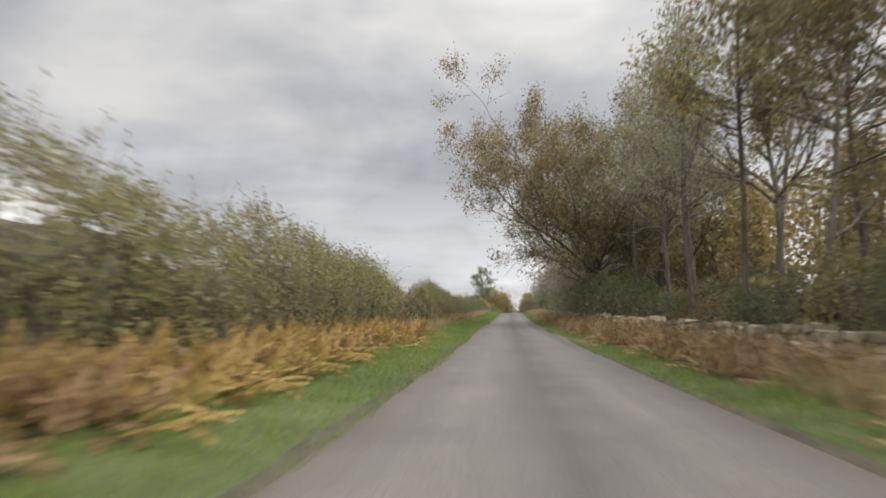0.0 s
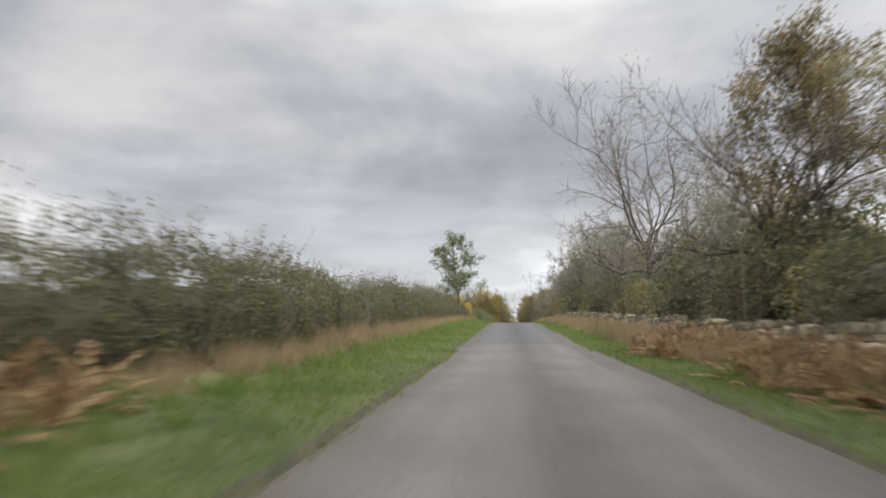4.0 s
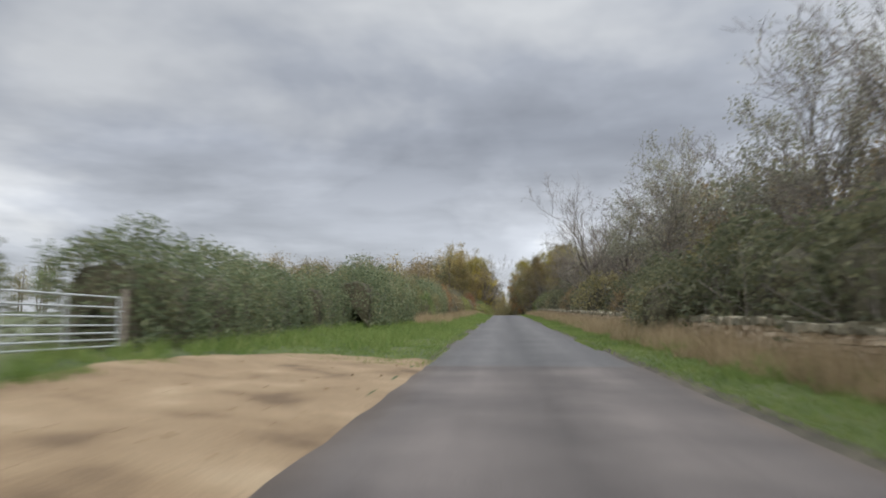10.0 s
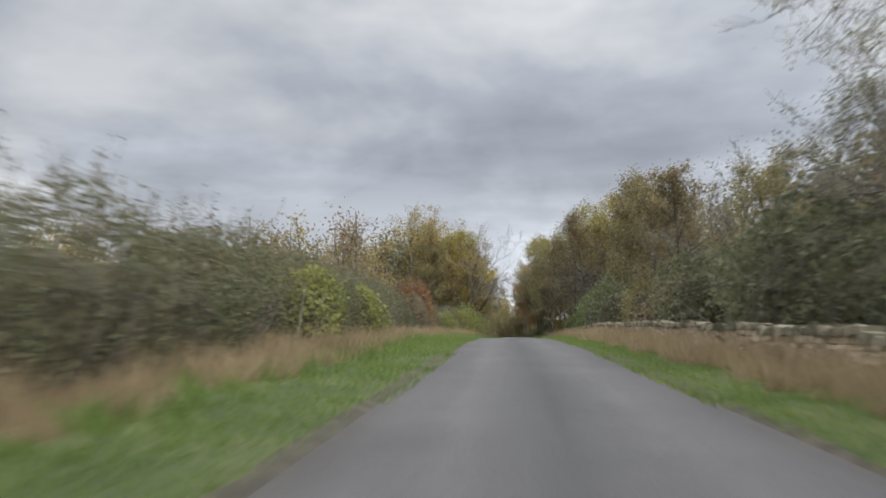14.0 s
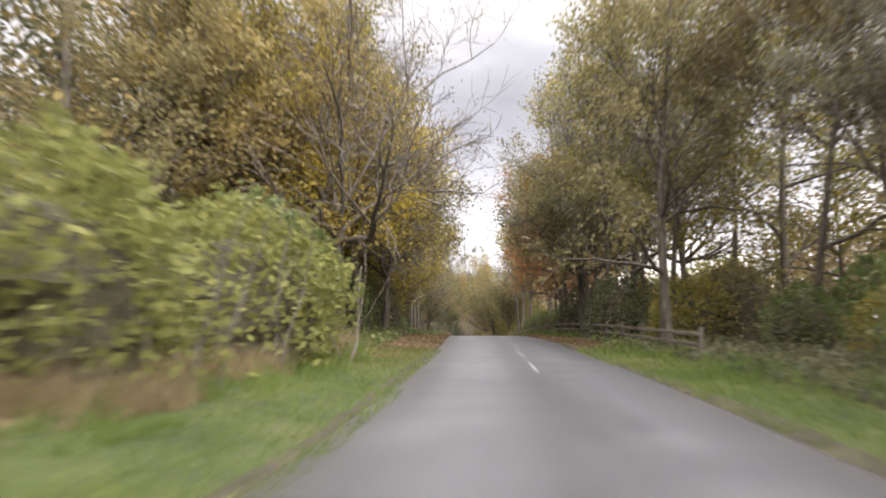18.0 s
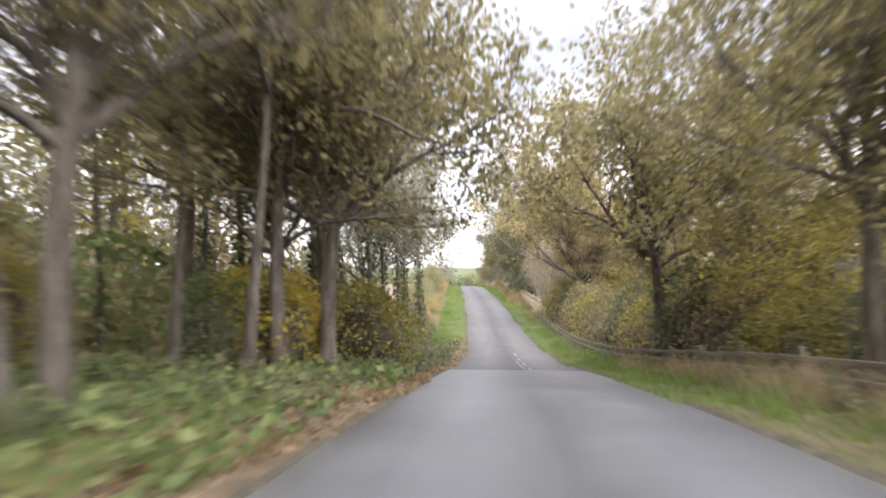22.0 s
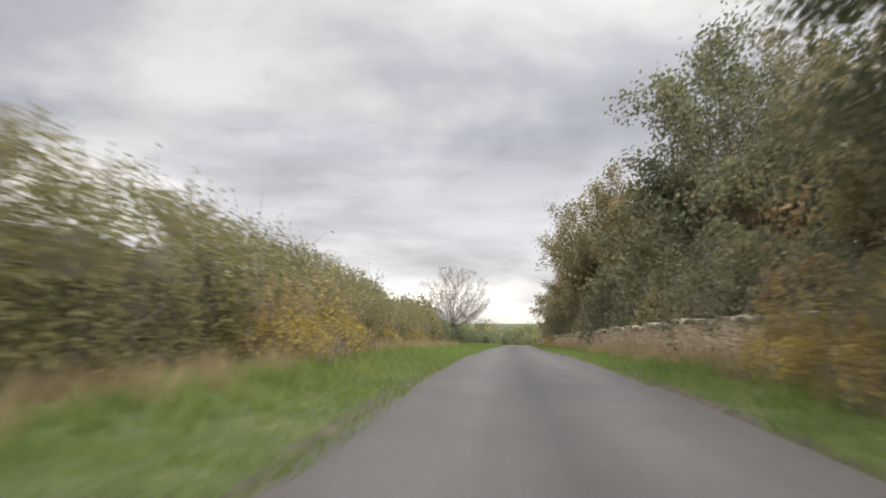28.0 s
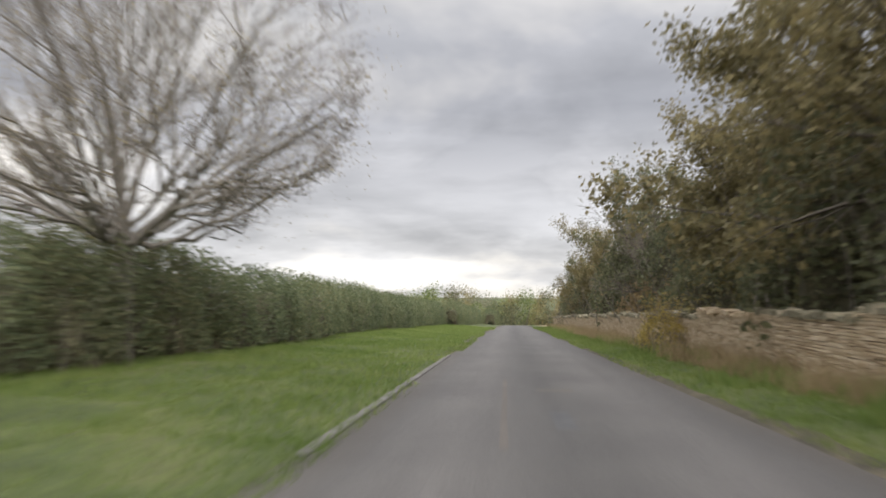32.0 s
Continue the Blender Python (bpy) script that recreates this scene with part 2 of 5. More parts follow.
    "bark": material("bark", [(0.3, (0.06, 0.05, 0.04)), (0.5, (0.12, 0.1, 0.08)), (0.72, (0.19, 0.17, 0.14))], rough=0.9, scale=2.5, detail=8, bump=0.9, bump_scale=18, fine=0.3, stretch=(3, 3, 0.7)),
    "bark_pale": material("bark_pale", [(0.3, (0.17, 0.14, 0.1)), (0.7, (0.33, 0.28, 0.21))], rough=0.85, scale=2.5, detail=8, bump=0.6, bump_scale=18, fine=0.25, stretch=(3, 3, 0.7)),
    "bark_grey": material("bark_grey", [(0.3, (0.15, 0.135, 0.115)), (0.7, (0.28, 0.255, 0.22))], rough=0.9, scale=2.5, detail=8, bump=0.7, bump_scale=18, fine=0.25, stretch=(3, 3, 0.7)),
    "twig": material("twig", [(0.3, (0.12, 0.102, 0.084)), (0.7, (0.23, 0.2, 0.168))], rough=0.85, scale=1.5),
    # one dark brown for the solid cores of hedges, bushes and walls
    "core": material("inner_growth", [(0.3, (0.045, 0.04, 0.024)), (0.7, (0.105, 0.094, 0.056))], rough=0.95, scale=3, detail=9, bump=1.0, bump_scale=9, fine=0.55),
    "stone": material("limestone", [(0.1, (0.32, 0.24, 0.152)), (0.5, (0.47, 0.365, 0.24)), (0.85, (0.57, 0.47, 0.34))], rough=0.9, scale=4, detail=8, per="island", bump=0.7, bump_scale=40, fine=0.25),
    "stone_one": material("limestone_single", [(0.1, (0.32, 0.24, 0.152)), (0.5, (0.47, 0.365, 0.24)), (0.85, (0.57, 0.47, 0.34))], rough=0.9, scale=4, detail=8, per="object", bump=0.7, bump_scale=40, fine=0.25),
    "coping": material("mossy_coping", [(0.1, (0.1, 0.09, 0.06)), (0.5, (0.2, 0.18, 0.12)), (0.85, (0.36, 0.31, 0.22))], rough=0.9, scale=5, detail=8, per="island", bump=0.8, bump_scale=40, fine=0.3),
    "concrete": material("concrete", [(0.3, (0.085, 0.08, 0.073)), (0.7, (0.155, 0.147, 0.133))], rough=0.85, scale=3, detail=8, bump=0.4, bump_scale=60, fine=0.2),
    "rail": material("weathered_timber", [(0.3, (0.1, 0.082, 0.064)), (0.7, (0.23, 0.195, 0.155))], rough=0.85, scale=4, detail=8, bump=0.5, bump_scale=30, fine=0.25, stretch=(4, 0.5, 4)),
    "steel": material("galvanised_steel", [(0.3, (0.3, 0.31, 0.31)), (0.7, (0.43, 0.44, 0.44))], rough=0.45, scale=6, fine=0.15, bump_scale=40, spec=0.6),
    "l_olive": leaf("leaf_olive", (0.13, 0.12, 0.056), (0.225, 0.2, 0.09), (0.33, 0.272, 0.128)),
    "l_brown": leaf("leaf_brown", (0.13, 0.1, 0.056), (0.22, 0.168, 0.092), (0.32, 0.232, 0.12)),
    "l_oak": leaf("leaf_oak", (0.105, 0.086, 0.046), (0.19, 0.152, 0.076), (0.3, 0.225, 0.105)),
    "l_amber": leaf("leaf_amber", (0.19, 0.15, 0.062), (0.31, 0.245, 0.095), (0.42, 0.325, 0.125)),
    "l_ash": leaf("leaf_ash", (0.095, 0.118, 0.06), (0.165, 0.19, 0.1), (0.255, 0.265, 0.15)),
    "l_umber": leaf("leaf_umber", (0.112, 0.1, 0.052), (0.2, 0.172, 0.084), (0.29, 0.238, 0.115)),
    "l_dark": leaf("leaf_dark", (0.078, 0.086, 0.05), (0.135, 0.142, 0.078), (0.205, 0.195, 0.105)),
    "l_green": leaf("leaf_green", (0.087, 0.123, 0.043), (0.160, 0.203, 0.072), (0.261, 0.275, 0.109)),
    "l_grey": leaf("leaf_grey_green", (0.133, 0.141, 0.092), (0.233, 0.233, 0.159), (0.333, 0.316, 0.217)),
    "l_yellow": leaf("leaf_yellow", (0.24, 0.19, 0.035), (0.43, 0.33, 0.055), (0.58, 0.45, 0.085)),
    "l_yellowgreen": leaf("leaf_yellow_green", (0.127, 0.127, 0.034), (0.253, 0.218, 0.057), (0.414, 0.333, 0.081)),
    "l_orange": leaf("leaf_orange", (0.24, 0.115, 0.05), (0.39, 0.185, 0.07), (0.49, 0.28, 0.1)),
    "l_tan_yellow": leaf("leaf_tan_yellow", (0.2, 0.15, 0.048), (0.36, 0.275, 0.08), (0.5, 0.39, 0.13)),
    "l_lime": leaf("leaf_lime", (0.13, 0.145, 0.045), (0.225, 0.235, 0.072), (0.33, 0.32, 0.105)),
    "l_redbrown": leaf("leaf_red_brown", (0.13, 0.065, 0.035), (0.25, 0.125, 0.06), (0.32, 0.2, 0.09)),
    "l_hedge": material("leaf_hedge", [(0.05, (0.09, 0.11, 0.045)), (0.3, (0.18, 0.185, 0.07)), (0.5, (0.255, 0.23, 0.1)), (0.66, (0.23, 0.185, 0.1)), (0.9, (0.165, 0.165, 0.09))], rough=0.6, scale=0.16, detail=3, per="island", thin=0.42, spec=0.25),
    "l_hedge_thin": material("leaf_hedge_thin", [(0.05, (0.07, 0.088, 0.046)), (0.35, (0.125, 0.136, 0.07)), (0.6, (0.17, 0.142, 0.077)), (0.9, (0.135, 0.142, 0.083))], rough=0.6, scale=0.16, detail=3, per="island", thin=0.42, spec=0.25),
    "l_hedge_green": material("leaf_hedge_green", [(0.05, (0.07, 0.09, 0.052)), (0.4, (0.125, 0.15, 0.078)), (0.65, (0.175, 0.195, 0.098)), (0.9, (0.22, 0.21, 0.11))], rough=0.6, scale=0.2, detail=3, per="island", thin=0.42, spec=0.25),
    "blade": leaf("grass_blade", (0.096, 0.146, 0.034), (0.158, 0.222, 0.057), (0.256, 0.285, 0.092)),
    "straw": leaf("straw", (0.19, 0.145, 0.08), (0.31, 0.235, 0.135), (0.43, 0.335, 0.2)),
    "bracken_yellow": leaf("bracken_yellow", (0.18, 0.11, 0.042), (0.3, 0.195, 0.064), (0.42, 0.3, 0.1)),
    "ivy": leaf("leaf_ivy", (0.04, 0.055, 0.02), (0.07, 0.09, 0.035), (0.11, 0.13, 0.05)),
    "bracken": leaf("bracken", (0.14, 0.083, 0.044), (0.25, 0.158, 0.08), (0.36, 0.255, 0.13)),
    "fallen": leaf("fallen_leaf", (0.13, 0.085, 0.045), (0.23, 0.16, 0.085), (0.38, 0.29, 0.17)),
}


# ---- mesh helpers ----
def mesh(name, v, f, mat, smooth=False):
    me = bpy.data.meshes.new(name)
    me.from_pydata(np.asarray(v).tolist(), [], np.asarray(f).tolist() if isinstance(f, np.ndarray) else f)
    for mm in (mat if isinstance(mat, (list, tuple)) else [mat]):
        me.materials.append(mm)
    if smooth:
        me.polygons.foreach_set("use_smooth", [True] * len(me.polygons))
    me.update()
    return me


def part(name, me, parent, label="", m=None):
    ob = new(name, me)
    ob.parent = parent
    if m is not None:
        ob.matrix_basis = m
    return tagged(ob, label)


def join(*pieces):
    vs, fs, off = [], [], 0
    for v, f in pieces:
        vs.append(v)
        fs.append(f + off)
        off += len(v)
    return np.concatenate(vs), np.concatenate(fs)


def tubes(P, R, sides):
    n, k, _ = P.shape
    T = np.gradient(P, axis=1)
    T /= np.linalg.norm(T, axis=2, keepdims=True) + 1e-9
    ref = np.where(np.abs(T[:, :1, 2:3]) > 0.9, np.array([1.0, 0, 0]), np.array([0, 0, 1.0]))
    A = np.cross(T, np.broadcast_to(ref, T.shape))
    A /= np.linalg.norm(A, axis=2, keepdims=True) + 1e-9
    B = np.cross(T, A)
    an = 2 * np.pi * np.arange(sides) / sides
    V = P[:, :, None] + R[:, :, None, None] * (np.cos(an)[:, None] * A[:, :, None] + np.sin(an)[:, None] * B[:, :, None])
    i = np.arange(n)[:, None, None] * k * sides + np.arange(k - 1)[None, :, None] * sides
    j = np.arange(sides)
    a, b_ = i + j, i + (j + 1) % sides
    F = np.stack([a, b_, b_ + sides, a + sides], axis=-1).reshape(-1, 4)
    return V.reshape(-1, 3), F


def leaves(C, size, rng, flat_=0.0, ratio=0.55):
    n = len(C)
    a = rng.normal(size=(n, 3))
    a[:, 2] *= 1 - 0.5 * flat_
    a /= np.linalg.norm(a, axis=1, keepdims=True)
    r = rng.normal(size=(n, 3))
    r[:, 2] *= 1 - flat_
    b_ = np.cross(a, r)
    b_ /= np.linalg.norm(b_, axis=1, keepdims=True) + 1e-9
    s = size * rng.uniform(0.6, 1.3, (n, 1)) * 0.5
    V = np.stack([C - a * s, C + b_ * s * ratio, C + a * s, C - b_ * s * ratio], axis=1).reshape(-1, 3)
    return V, np.arange(4 * n).reshape(-1, 4)


def unit(v):
    return v / (np.linalg.norm(v, axis=-1, keepdims=True) + 1e-9)


def lump(rng, sx, sy, sz, n=10, m_=6, rough=0.25):
    """A rough rounded mass, flat at its foot."""
    v, f = [], []
    ph = rng.uniform(0, 6.28, 6)
    for j in range(m_ + 1):
        w = j / m_
        for i in range(n):
            a = 2 * np.pi * i / n
            k = 1 + rough * (math.sin(3 * a + ph[0] + 3 * w) * 0.5 + math.sin(5 * a + ph[1] - 4 * w) * 0.35 + rng.uniform(-0.3, 0.3))
            r = math.sqrt(max(0.0, 1 - (max(0, w - 0.15) / 0.85) ** 2.4)) * k
            v.append((sx * r * math.cos(a), sy * r * math.sin(a), sz * w * (1 + 0.1 * k)))
    for j in range(m_):
        for i in range(n):
            q = (i + 1) % n
            f.append((j * n + i, j * n + q, (j + 1) * n + q, (j + 1) * n + i))
    return np.array(v), np.array(f)


def branches(rng, start, direction, length, k, bend_up, wobble):
    """n curved branches of k points each."""
    n = len(start)
    P = np.zeros((n, k, 3))
    P[:, 0] = start
    d = unit(direction)
    for i in range(1, k):
        d = unit(d + np.array([0, 0, bend_up]) / k + rng.normal(size=(n, 3)) * wobble)
        P[:, i] = P[:, i - 1] + d * (length / (k - 1))[:, None]
    return P


def pick(rng, P, n, lo):
    """n places on the branches P, and the direction there."""
    i = rng.integers(0, len(P), n)
    w = rng.uniform(lo, 1, n) * (P.shape[1] - 1)
    j = np.minimum(w.astype(int), P.shape[1] - 2)
    f = (w - j)[:, None]
    return P[i, j] * (1 - f) + P[i, j + 1] * f, unit(P[i, j + 1] - P[i, j]), i


def grow(rng, P, R_, per, ratio, lo, angle, lift_, wob, k):
    """The side branches of the branches P, with radii R_ at their feet: per of them on each, shorter towards its tip, the last one carrying the tip on."""
    n, kp, _ = P.shape
    w = np.linspace(lo, 1.0, per)[None] + rng.uniform(-0.5, 0.5, (n, per)) * (1 - lo) / per
    w = np.clip(w, 0.05, 1.0)
    x = w * (kp - 1)
    j = np.minimum(x.astype(int), kp - 2)
    f = (x - j)[..., None]
    i = np.arange(n)[:, None]
    foot = P[i, j] * (1 - f) + P[i, j + 1] * f
    t = unit(P[i, j + 1] - P[i, j])
    length = np.linalg.norm(np.diff(P, axis=1), axis=2).sum(1)[:, None] * ratio * (1.2 - 0.6 * w) * rng.uniform(0.7, 1.3, (n, per))
    p = unit(np.cross(t, rng.normal(size=(n, per, 3))))
    a = np.radians(angle * rng.uniform(0.55, 1.3, (n, per)))[..., None]
    a[:, -1] *= 0.35
    d = t * np.cos(a) + p * np.sin(a) + [0, 0, lift_]
    r = R_[:, None] * (1.05 - 0.75 * w) * 0.66
    m = n * per
    return branches(rng, foot.reshape(m, 3), d.reshape(m, 3), length.reshape(m), k, lift_, wob), r.reshape(m), np.repeat(np.arange(n), per)


def tree_parts(seed, h, spread, r, crown=0.3, limbs=11, forks=70, twigs=420, n_leaf=2500, size=0.28, col="l_olive", bark="bark",
               rise=0.5, lean=0.0, droop=0.0, wob=0.16, stems=1, round_top=True, leaf_spread=0.4, twig_len=1.3, twig_r=0.012, fork=False, hero=False, ivy=0, low=12, reach=0.0, stretch_out=(0.74, 0.88), ball=False, clump=0.8, twig="twig", frac=(), fork_angle=46, hub_n=34):
    """Trunk, limbs, forks, twigs and leaves of one tree. fork: the trunk ends at the crown's foot and the limbs fan out from its head."""
    rng = np.random.default_rng(seed)
    k = 7
    st = np.zeros((stems, 3))
    if stems > 1:
        st[:, :2] = rng.normal(size=(stems, 2)) * 0.35
    d0 = np.tile(np.array([lean, 0, 1.0]), (stems, 1)) + (rng.normal(size=(stems, 3)) * 0.22 * (stems > 1))
    tall = h * (crown + 0.06) if fork else h * 0.88
    T_ = branches(rng, st, d0, np.full(stems, tall) * rng.uniform(0.85, 1.0, stems), k, 0.3, 0.05)
    tap = np.linspace(1, 0.72 if fork else 0.22, k) * r
    tap[0] *= 1.35
    T_[:, 0, 2] -= 0.25
    w1 = tubes(T_, np.tile(tap, (stems, 1)) * rng.uniform(0.7, 1, (stems, 1)), 8 if stems == 1 else 5)
    hh = np.sort(rng.uniform(0.72, 0.99, limbs)) if fork else np.sort(rng.uniform(crown, 0.97, limbs))
    ii = rng.integers(0, stems, limbs)
    w = hh * (k - 1)
    j = np.minimum(w.astype(int), k - 2)
    f = (w - j)[:, None]
    start = T_[ii, j] * (1 - f) + T_[ii, j + 1] * f
    az = np.arange(limbs) * 2.4 + rng.uniform(0, 0.8, limbs)
    if fork:
        q = np.linspace(0, 1, limbs)
        ang = np.radians(low + (86 - low) * (q ** 1.6 if ball else q))
        D = np.stack([np.cos(az) * np.cos(ang), np.sin(az) * np.cos(ang), np.sin(ang) * rise * 1.6], axis=1)
        up_ = h * (1 - crown)
        length = 1.0 / np.sqrt((np.cos(ang) / spread) ** 2 + (np.sin(ang) / up_) ** 2) * rng.uniform(*stretch_out, limbs)
        length = length * (1 + reach * np.clip(-np.cos(az), 0, 1))
        half = up_ / 2
        if ball:
            length = (2 * np.sin(ang) / half) / ((np.cos(ang) / spread) ** 2 + (np.sin(ang) / half) ** 2) * rng.uniform(*stretch_out, limbs)
    else:
        q = (hh - crown) / max(0.05, 1 - crown)
        shape = np.sqrt(np.clip(1 - (q - 0.25) ** 2 * 1.5, 0.12, 1)) if round_top else 1.05 - 0.75 * q
        D = np.stack([np.cos(az), np.sin(az), rise * (0.35 + 1.1 * q)], axis=1)
        length = spread * shape * rng.uniform(0.8, 1.15, limbs)
    L1 = branches(rng, start, D, length, 9 if frac else 6, (0.1 if fork else 0.45) - droop, wob)
    r1 = r * (0.4 if fork else 0.42) * (1.1 - (0.5 if fork else 0.7) * q)
    if ball:
        r1 = r1 * 0.55
    if frac:
        L2, r2, i2 = grow(rng, L1, r1, frac[0], 0.5, 0.2, fork_angle, (0.03 if ball else 0.12) - droop, wob, 6)
        Lm, rm, _ = grow(rng, L2, r2, frac[1], 0.5, 0.2, fork_angle, (0.02 if ball else 0.08) - droop, wob * 1.1, 5)
        L3, r3, _ = grow(rng, Lm, rm, frac[2], 0.62, 0.15, fork_angle, 0.06 - droop, wob * 1.1, 3)
        twigs = len(L3)
    else:
        p2, d2, i2 = pick(rng, L1, forks, 0.25)
        L2 = branches(rng, p2, d2 + rng.normal(size=(forks, 3)) * (0.42 if fork else 0.65) + [0, 0, (0.05 if fork else 0.15) - droop], spread * rng.uniform(0.22, 0.42, forks), 4, (0.12 if fork else 0.35) - droop, wob)
        w3 = tubes(L2, (r1[i2] * 0.38)[:, None] * np.linspace(1, 0.3, 4), 4)
        base = np.concatenate([L2, L1[:, 2:]])
        p3, d3, _ = pick(rng, base, twigs, 0.2)
        L3 = branches(rng, p3, d3 + rng.normal(size=(twigs, 3)) * (0.45 if fork else 0.7) + [0, 0, (0.03 if fork else 0.1) - droop], twig_len * rng.uniform(0.5, 1.2, twigs), 3, (0.1 if fork else 0.3) - droop, wob)
    if ball:
        mid_ = np.array([0, 0, h * crown + half + 0.3])
        ax = np.array([spread, spread, half])

        def pull(P):
            n_ = np.linalg.norm((P - mid_) / np.where(P[..., 2:3] < mid_[2], ax * [1, 1, 1.12], ax), axis=-1, keepdims=True)
            lim = rng.uniform(0.93, 1.04, n_.shape)
            return np.where(n_ > lim, mid_ + (P - mid_) * lim / np.maximum(n_, 1e-6), P)
        L1, L2, Lm, L3 = pull(L1), pull(L2), pull(Lm), pull(L3)
    if frac:
        thin_ = lambda rr, n_: np.maximum(rr[:, None] * np.linspace(1, 0.4, n_), twig_r * np.linspace(1.2, 0.8, n_))
        w3 = join(tubes(L2, thin_(r2, 6), 4), tubes(Lm, thin_(rm, 5), 3))
    if hero:
        w4 = tubes(L3, np.tile(np.array([1, 0.7, 0.3]) * twig_r * 1.6, (twigs, 1)), 3)
    else:
        w4 = tubes(L3[:, ::2], np.tile(np.array([1, 0.35]) * twig_r * 1.6, (twigs, 1)), 3)
    if hero:
        out = [("trunk", mesh("trunk", *w1, M[bark], True))]
        for a in range(limbs):
            bits = [tubes(L1[a:a + 1], r1[a:a + 1, None] * np.linspace(1, 0.25, L1.shape[1]), 6)]
            out.append(("limb", mesh("limb", *join(*bits), M[bark], True)))
        out.append(("bough_growth", mesh("bough_growth", *w3, M[bark], True)))
    else:
        w2 = tubes(L1, r1[:, None] * np.linspace(1, 0.25, L1.shape[1]), 5)
        out = [("trunk", mesh("trunk", *join(w1, w2, w3), M[bark], True))]
    out.append(("twig_growth", mesh("twig_growth", *w4, M[twig])))
    if n_leaf:
        c, _, _ = pick(rng, L3, n_leaf, 0.15)
        if n_leaf > 4000 and size > 0.1:
            hub, _, _ = pick(rng, L3, n_leaf // hub_n, 0.3)
            lot = np.arange(n_leaf) < n_leaf * clump
            c[lot] = hub[rng.integers(0, len(hub), lot.sum())]
            c[lot] += rng.normal(size=(lot.sum(), 3)) * [0.15, 0.15, 0.05] * leaf_spread
        c = c + rng.normal(size=c.shape) * leaf_spread
        c[:, 2] = np.maximum(c[:, 2], 0.15)
        out.append(("crown", mesh("crown", *leaves(c, size, rng, 0.3), M[col])))
    if ivy:
        w_ = rng.uniform(0, 1, ivy) ** 1.3 * (k - 1) * 0.6
        j_ = np.minimum(w_.astype(int), k - 2)
        c = T_[rng.integers(0, stems, ivy), j_] * (1 - (w_ - j_)[:, None]) + T_[0, j_ + 1] * (w_ - j_)[:, None]
        an = rng.uniform(0, 6.283, ivy)
        rad = r * rng.uniform(0.9, 1.9, ivy)
        c = c + np.stack([np.cos(an) * rad, np.sin(an) * rad, np.zeros(ivy)], axis=1)
        c[:, 2] = np.maximum(c[:, 2], 0.08)
        out.append(("ivy", mesh("ivy", *leaves(c, 0.16, rng, 0.1, 0.8), M["ivy"])))
    return out


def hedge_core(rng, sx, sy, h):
    """The dark solid core of a hedge: a long rounded mass that runs its whole length."""
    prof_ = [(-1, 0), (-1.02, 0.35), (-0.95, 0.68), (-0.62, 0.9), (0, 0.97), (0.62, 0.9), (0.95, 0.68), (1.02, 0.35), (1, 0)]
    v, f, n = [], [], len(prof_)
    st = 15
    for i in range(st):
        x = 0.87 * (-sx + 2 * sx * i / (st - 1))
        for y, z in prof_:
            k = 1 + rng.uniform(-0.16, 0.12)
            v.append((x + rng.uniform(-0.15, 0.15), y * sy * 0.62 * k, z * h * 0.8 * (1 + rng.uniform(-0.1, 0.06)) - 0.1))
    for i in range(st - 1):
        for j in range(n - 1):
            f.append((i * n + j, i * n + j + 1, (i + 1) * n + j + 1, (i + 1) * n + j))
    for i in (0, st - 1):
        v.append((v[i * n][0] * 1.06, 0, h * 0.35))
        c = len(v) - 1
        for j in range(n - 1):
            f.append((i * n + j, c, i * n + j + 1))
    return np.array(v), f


def shrub_parts(seed, sx, sy, h, n_leaf=1500, size=0.16, col="l_olive", shoots=30, shoot_len=0.9, n_stem=24, bark="twig", fill=0.72):
    """A bush or, over 2 m of half length sx, a stretch of hedge with its thick side to -y."""
    rng = np.random.default_rng(seed)
    long = sx > 2.1
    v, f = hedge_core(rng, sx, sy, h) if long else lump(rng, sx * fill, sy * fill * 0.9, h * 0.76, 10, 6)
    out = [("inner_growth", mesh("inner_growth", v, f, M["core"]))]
    st = np.stack([rng.uniform(-sx, sx, n_stem) * 0.97, rng.uniform(-sy, sy, n_stem) * 0.9, np.full(n_stem, -0.15)], axis=1)
    P = branches(rng, st, np.tile([0, 0, 1.0], (n_stem, 1)) + rng.normal(size=(n_stem, 3)) * 0.3, h * rng.uniform(0.6, 1.0, n_stem), 5, 0.2, 0.12)
    R_ = np.tile(np.linspace(1, 0.35, 5) * 0.02, (n_stem, 1)) * rng.uniform(0.6, 1.6, (n_stem, 1))
    out.append(("stem_growth", mesh("stem_growth", *tubes(P, R_, 3), M[bark])))
    swell = lambda x: 1 + 0.12 * np.sin(x * 1.5 + seed) + 0.09 * np.sin(x * 3.7 + 2 * seed)
    if long:
        x = rng.uniform(-1.03, 1.03, n_leaf) * sx
        w = np.where(rng.uniform(0, 1, n_leaf) < 0.68, rng.uniform(0.03, 0.9, n_leaf), rng.uniform(0.85, 1.02, n_leaf))
        edge_ = np.sqrt(np.clip(1.03 - np.clip((w - 0.45) / 0.57, 0, 1) ** 2.5, 0, 1))
        front = np.where(rng.uniform(0, 1, n_leaf) < 0.8, -1, 1)
        y = np.where(w > 0.84, rng.uniform(-1, 1, n_leaf) * np.maximum(edge_, 0.25), front * edge_ * rng.uniform(0.78, 1.05, n_leaf))
        y = y * sy * (1 + 0.15 * np.sin(x * 2.3 + seed + 3 * w))
        x = np.where(rng.uniform(0, 1, n_leaf) < 0.07, np.sign(x) * sx * rng.uniform(0.98, 1.06, n_leaf), x)
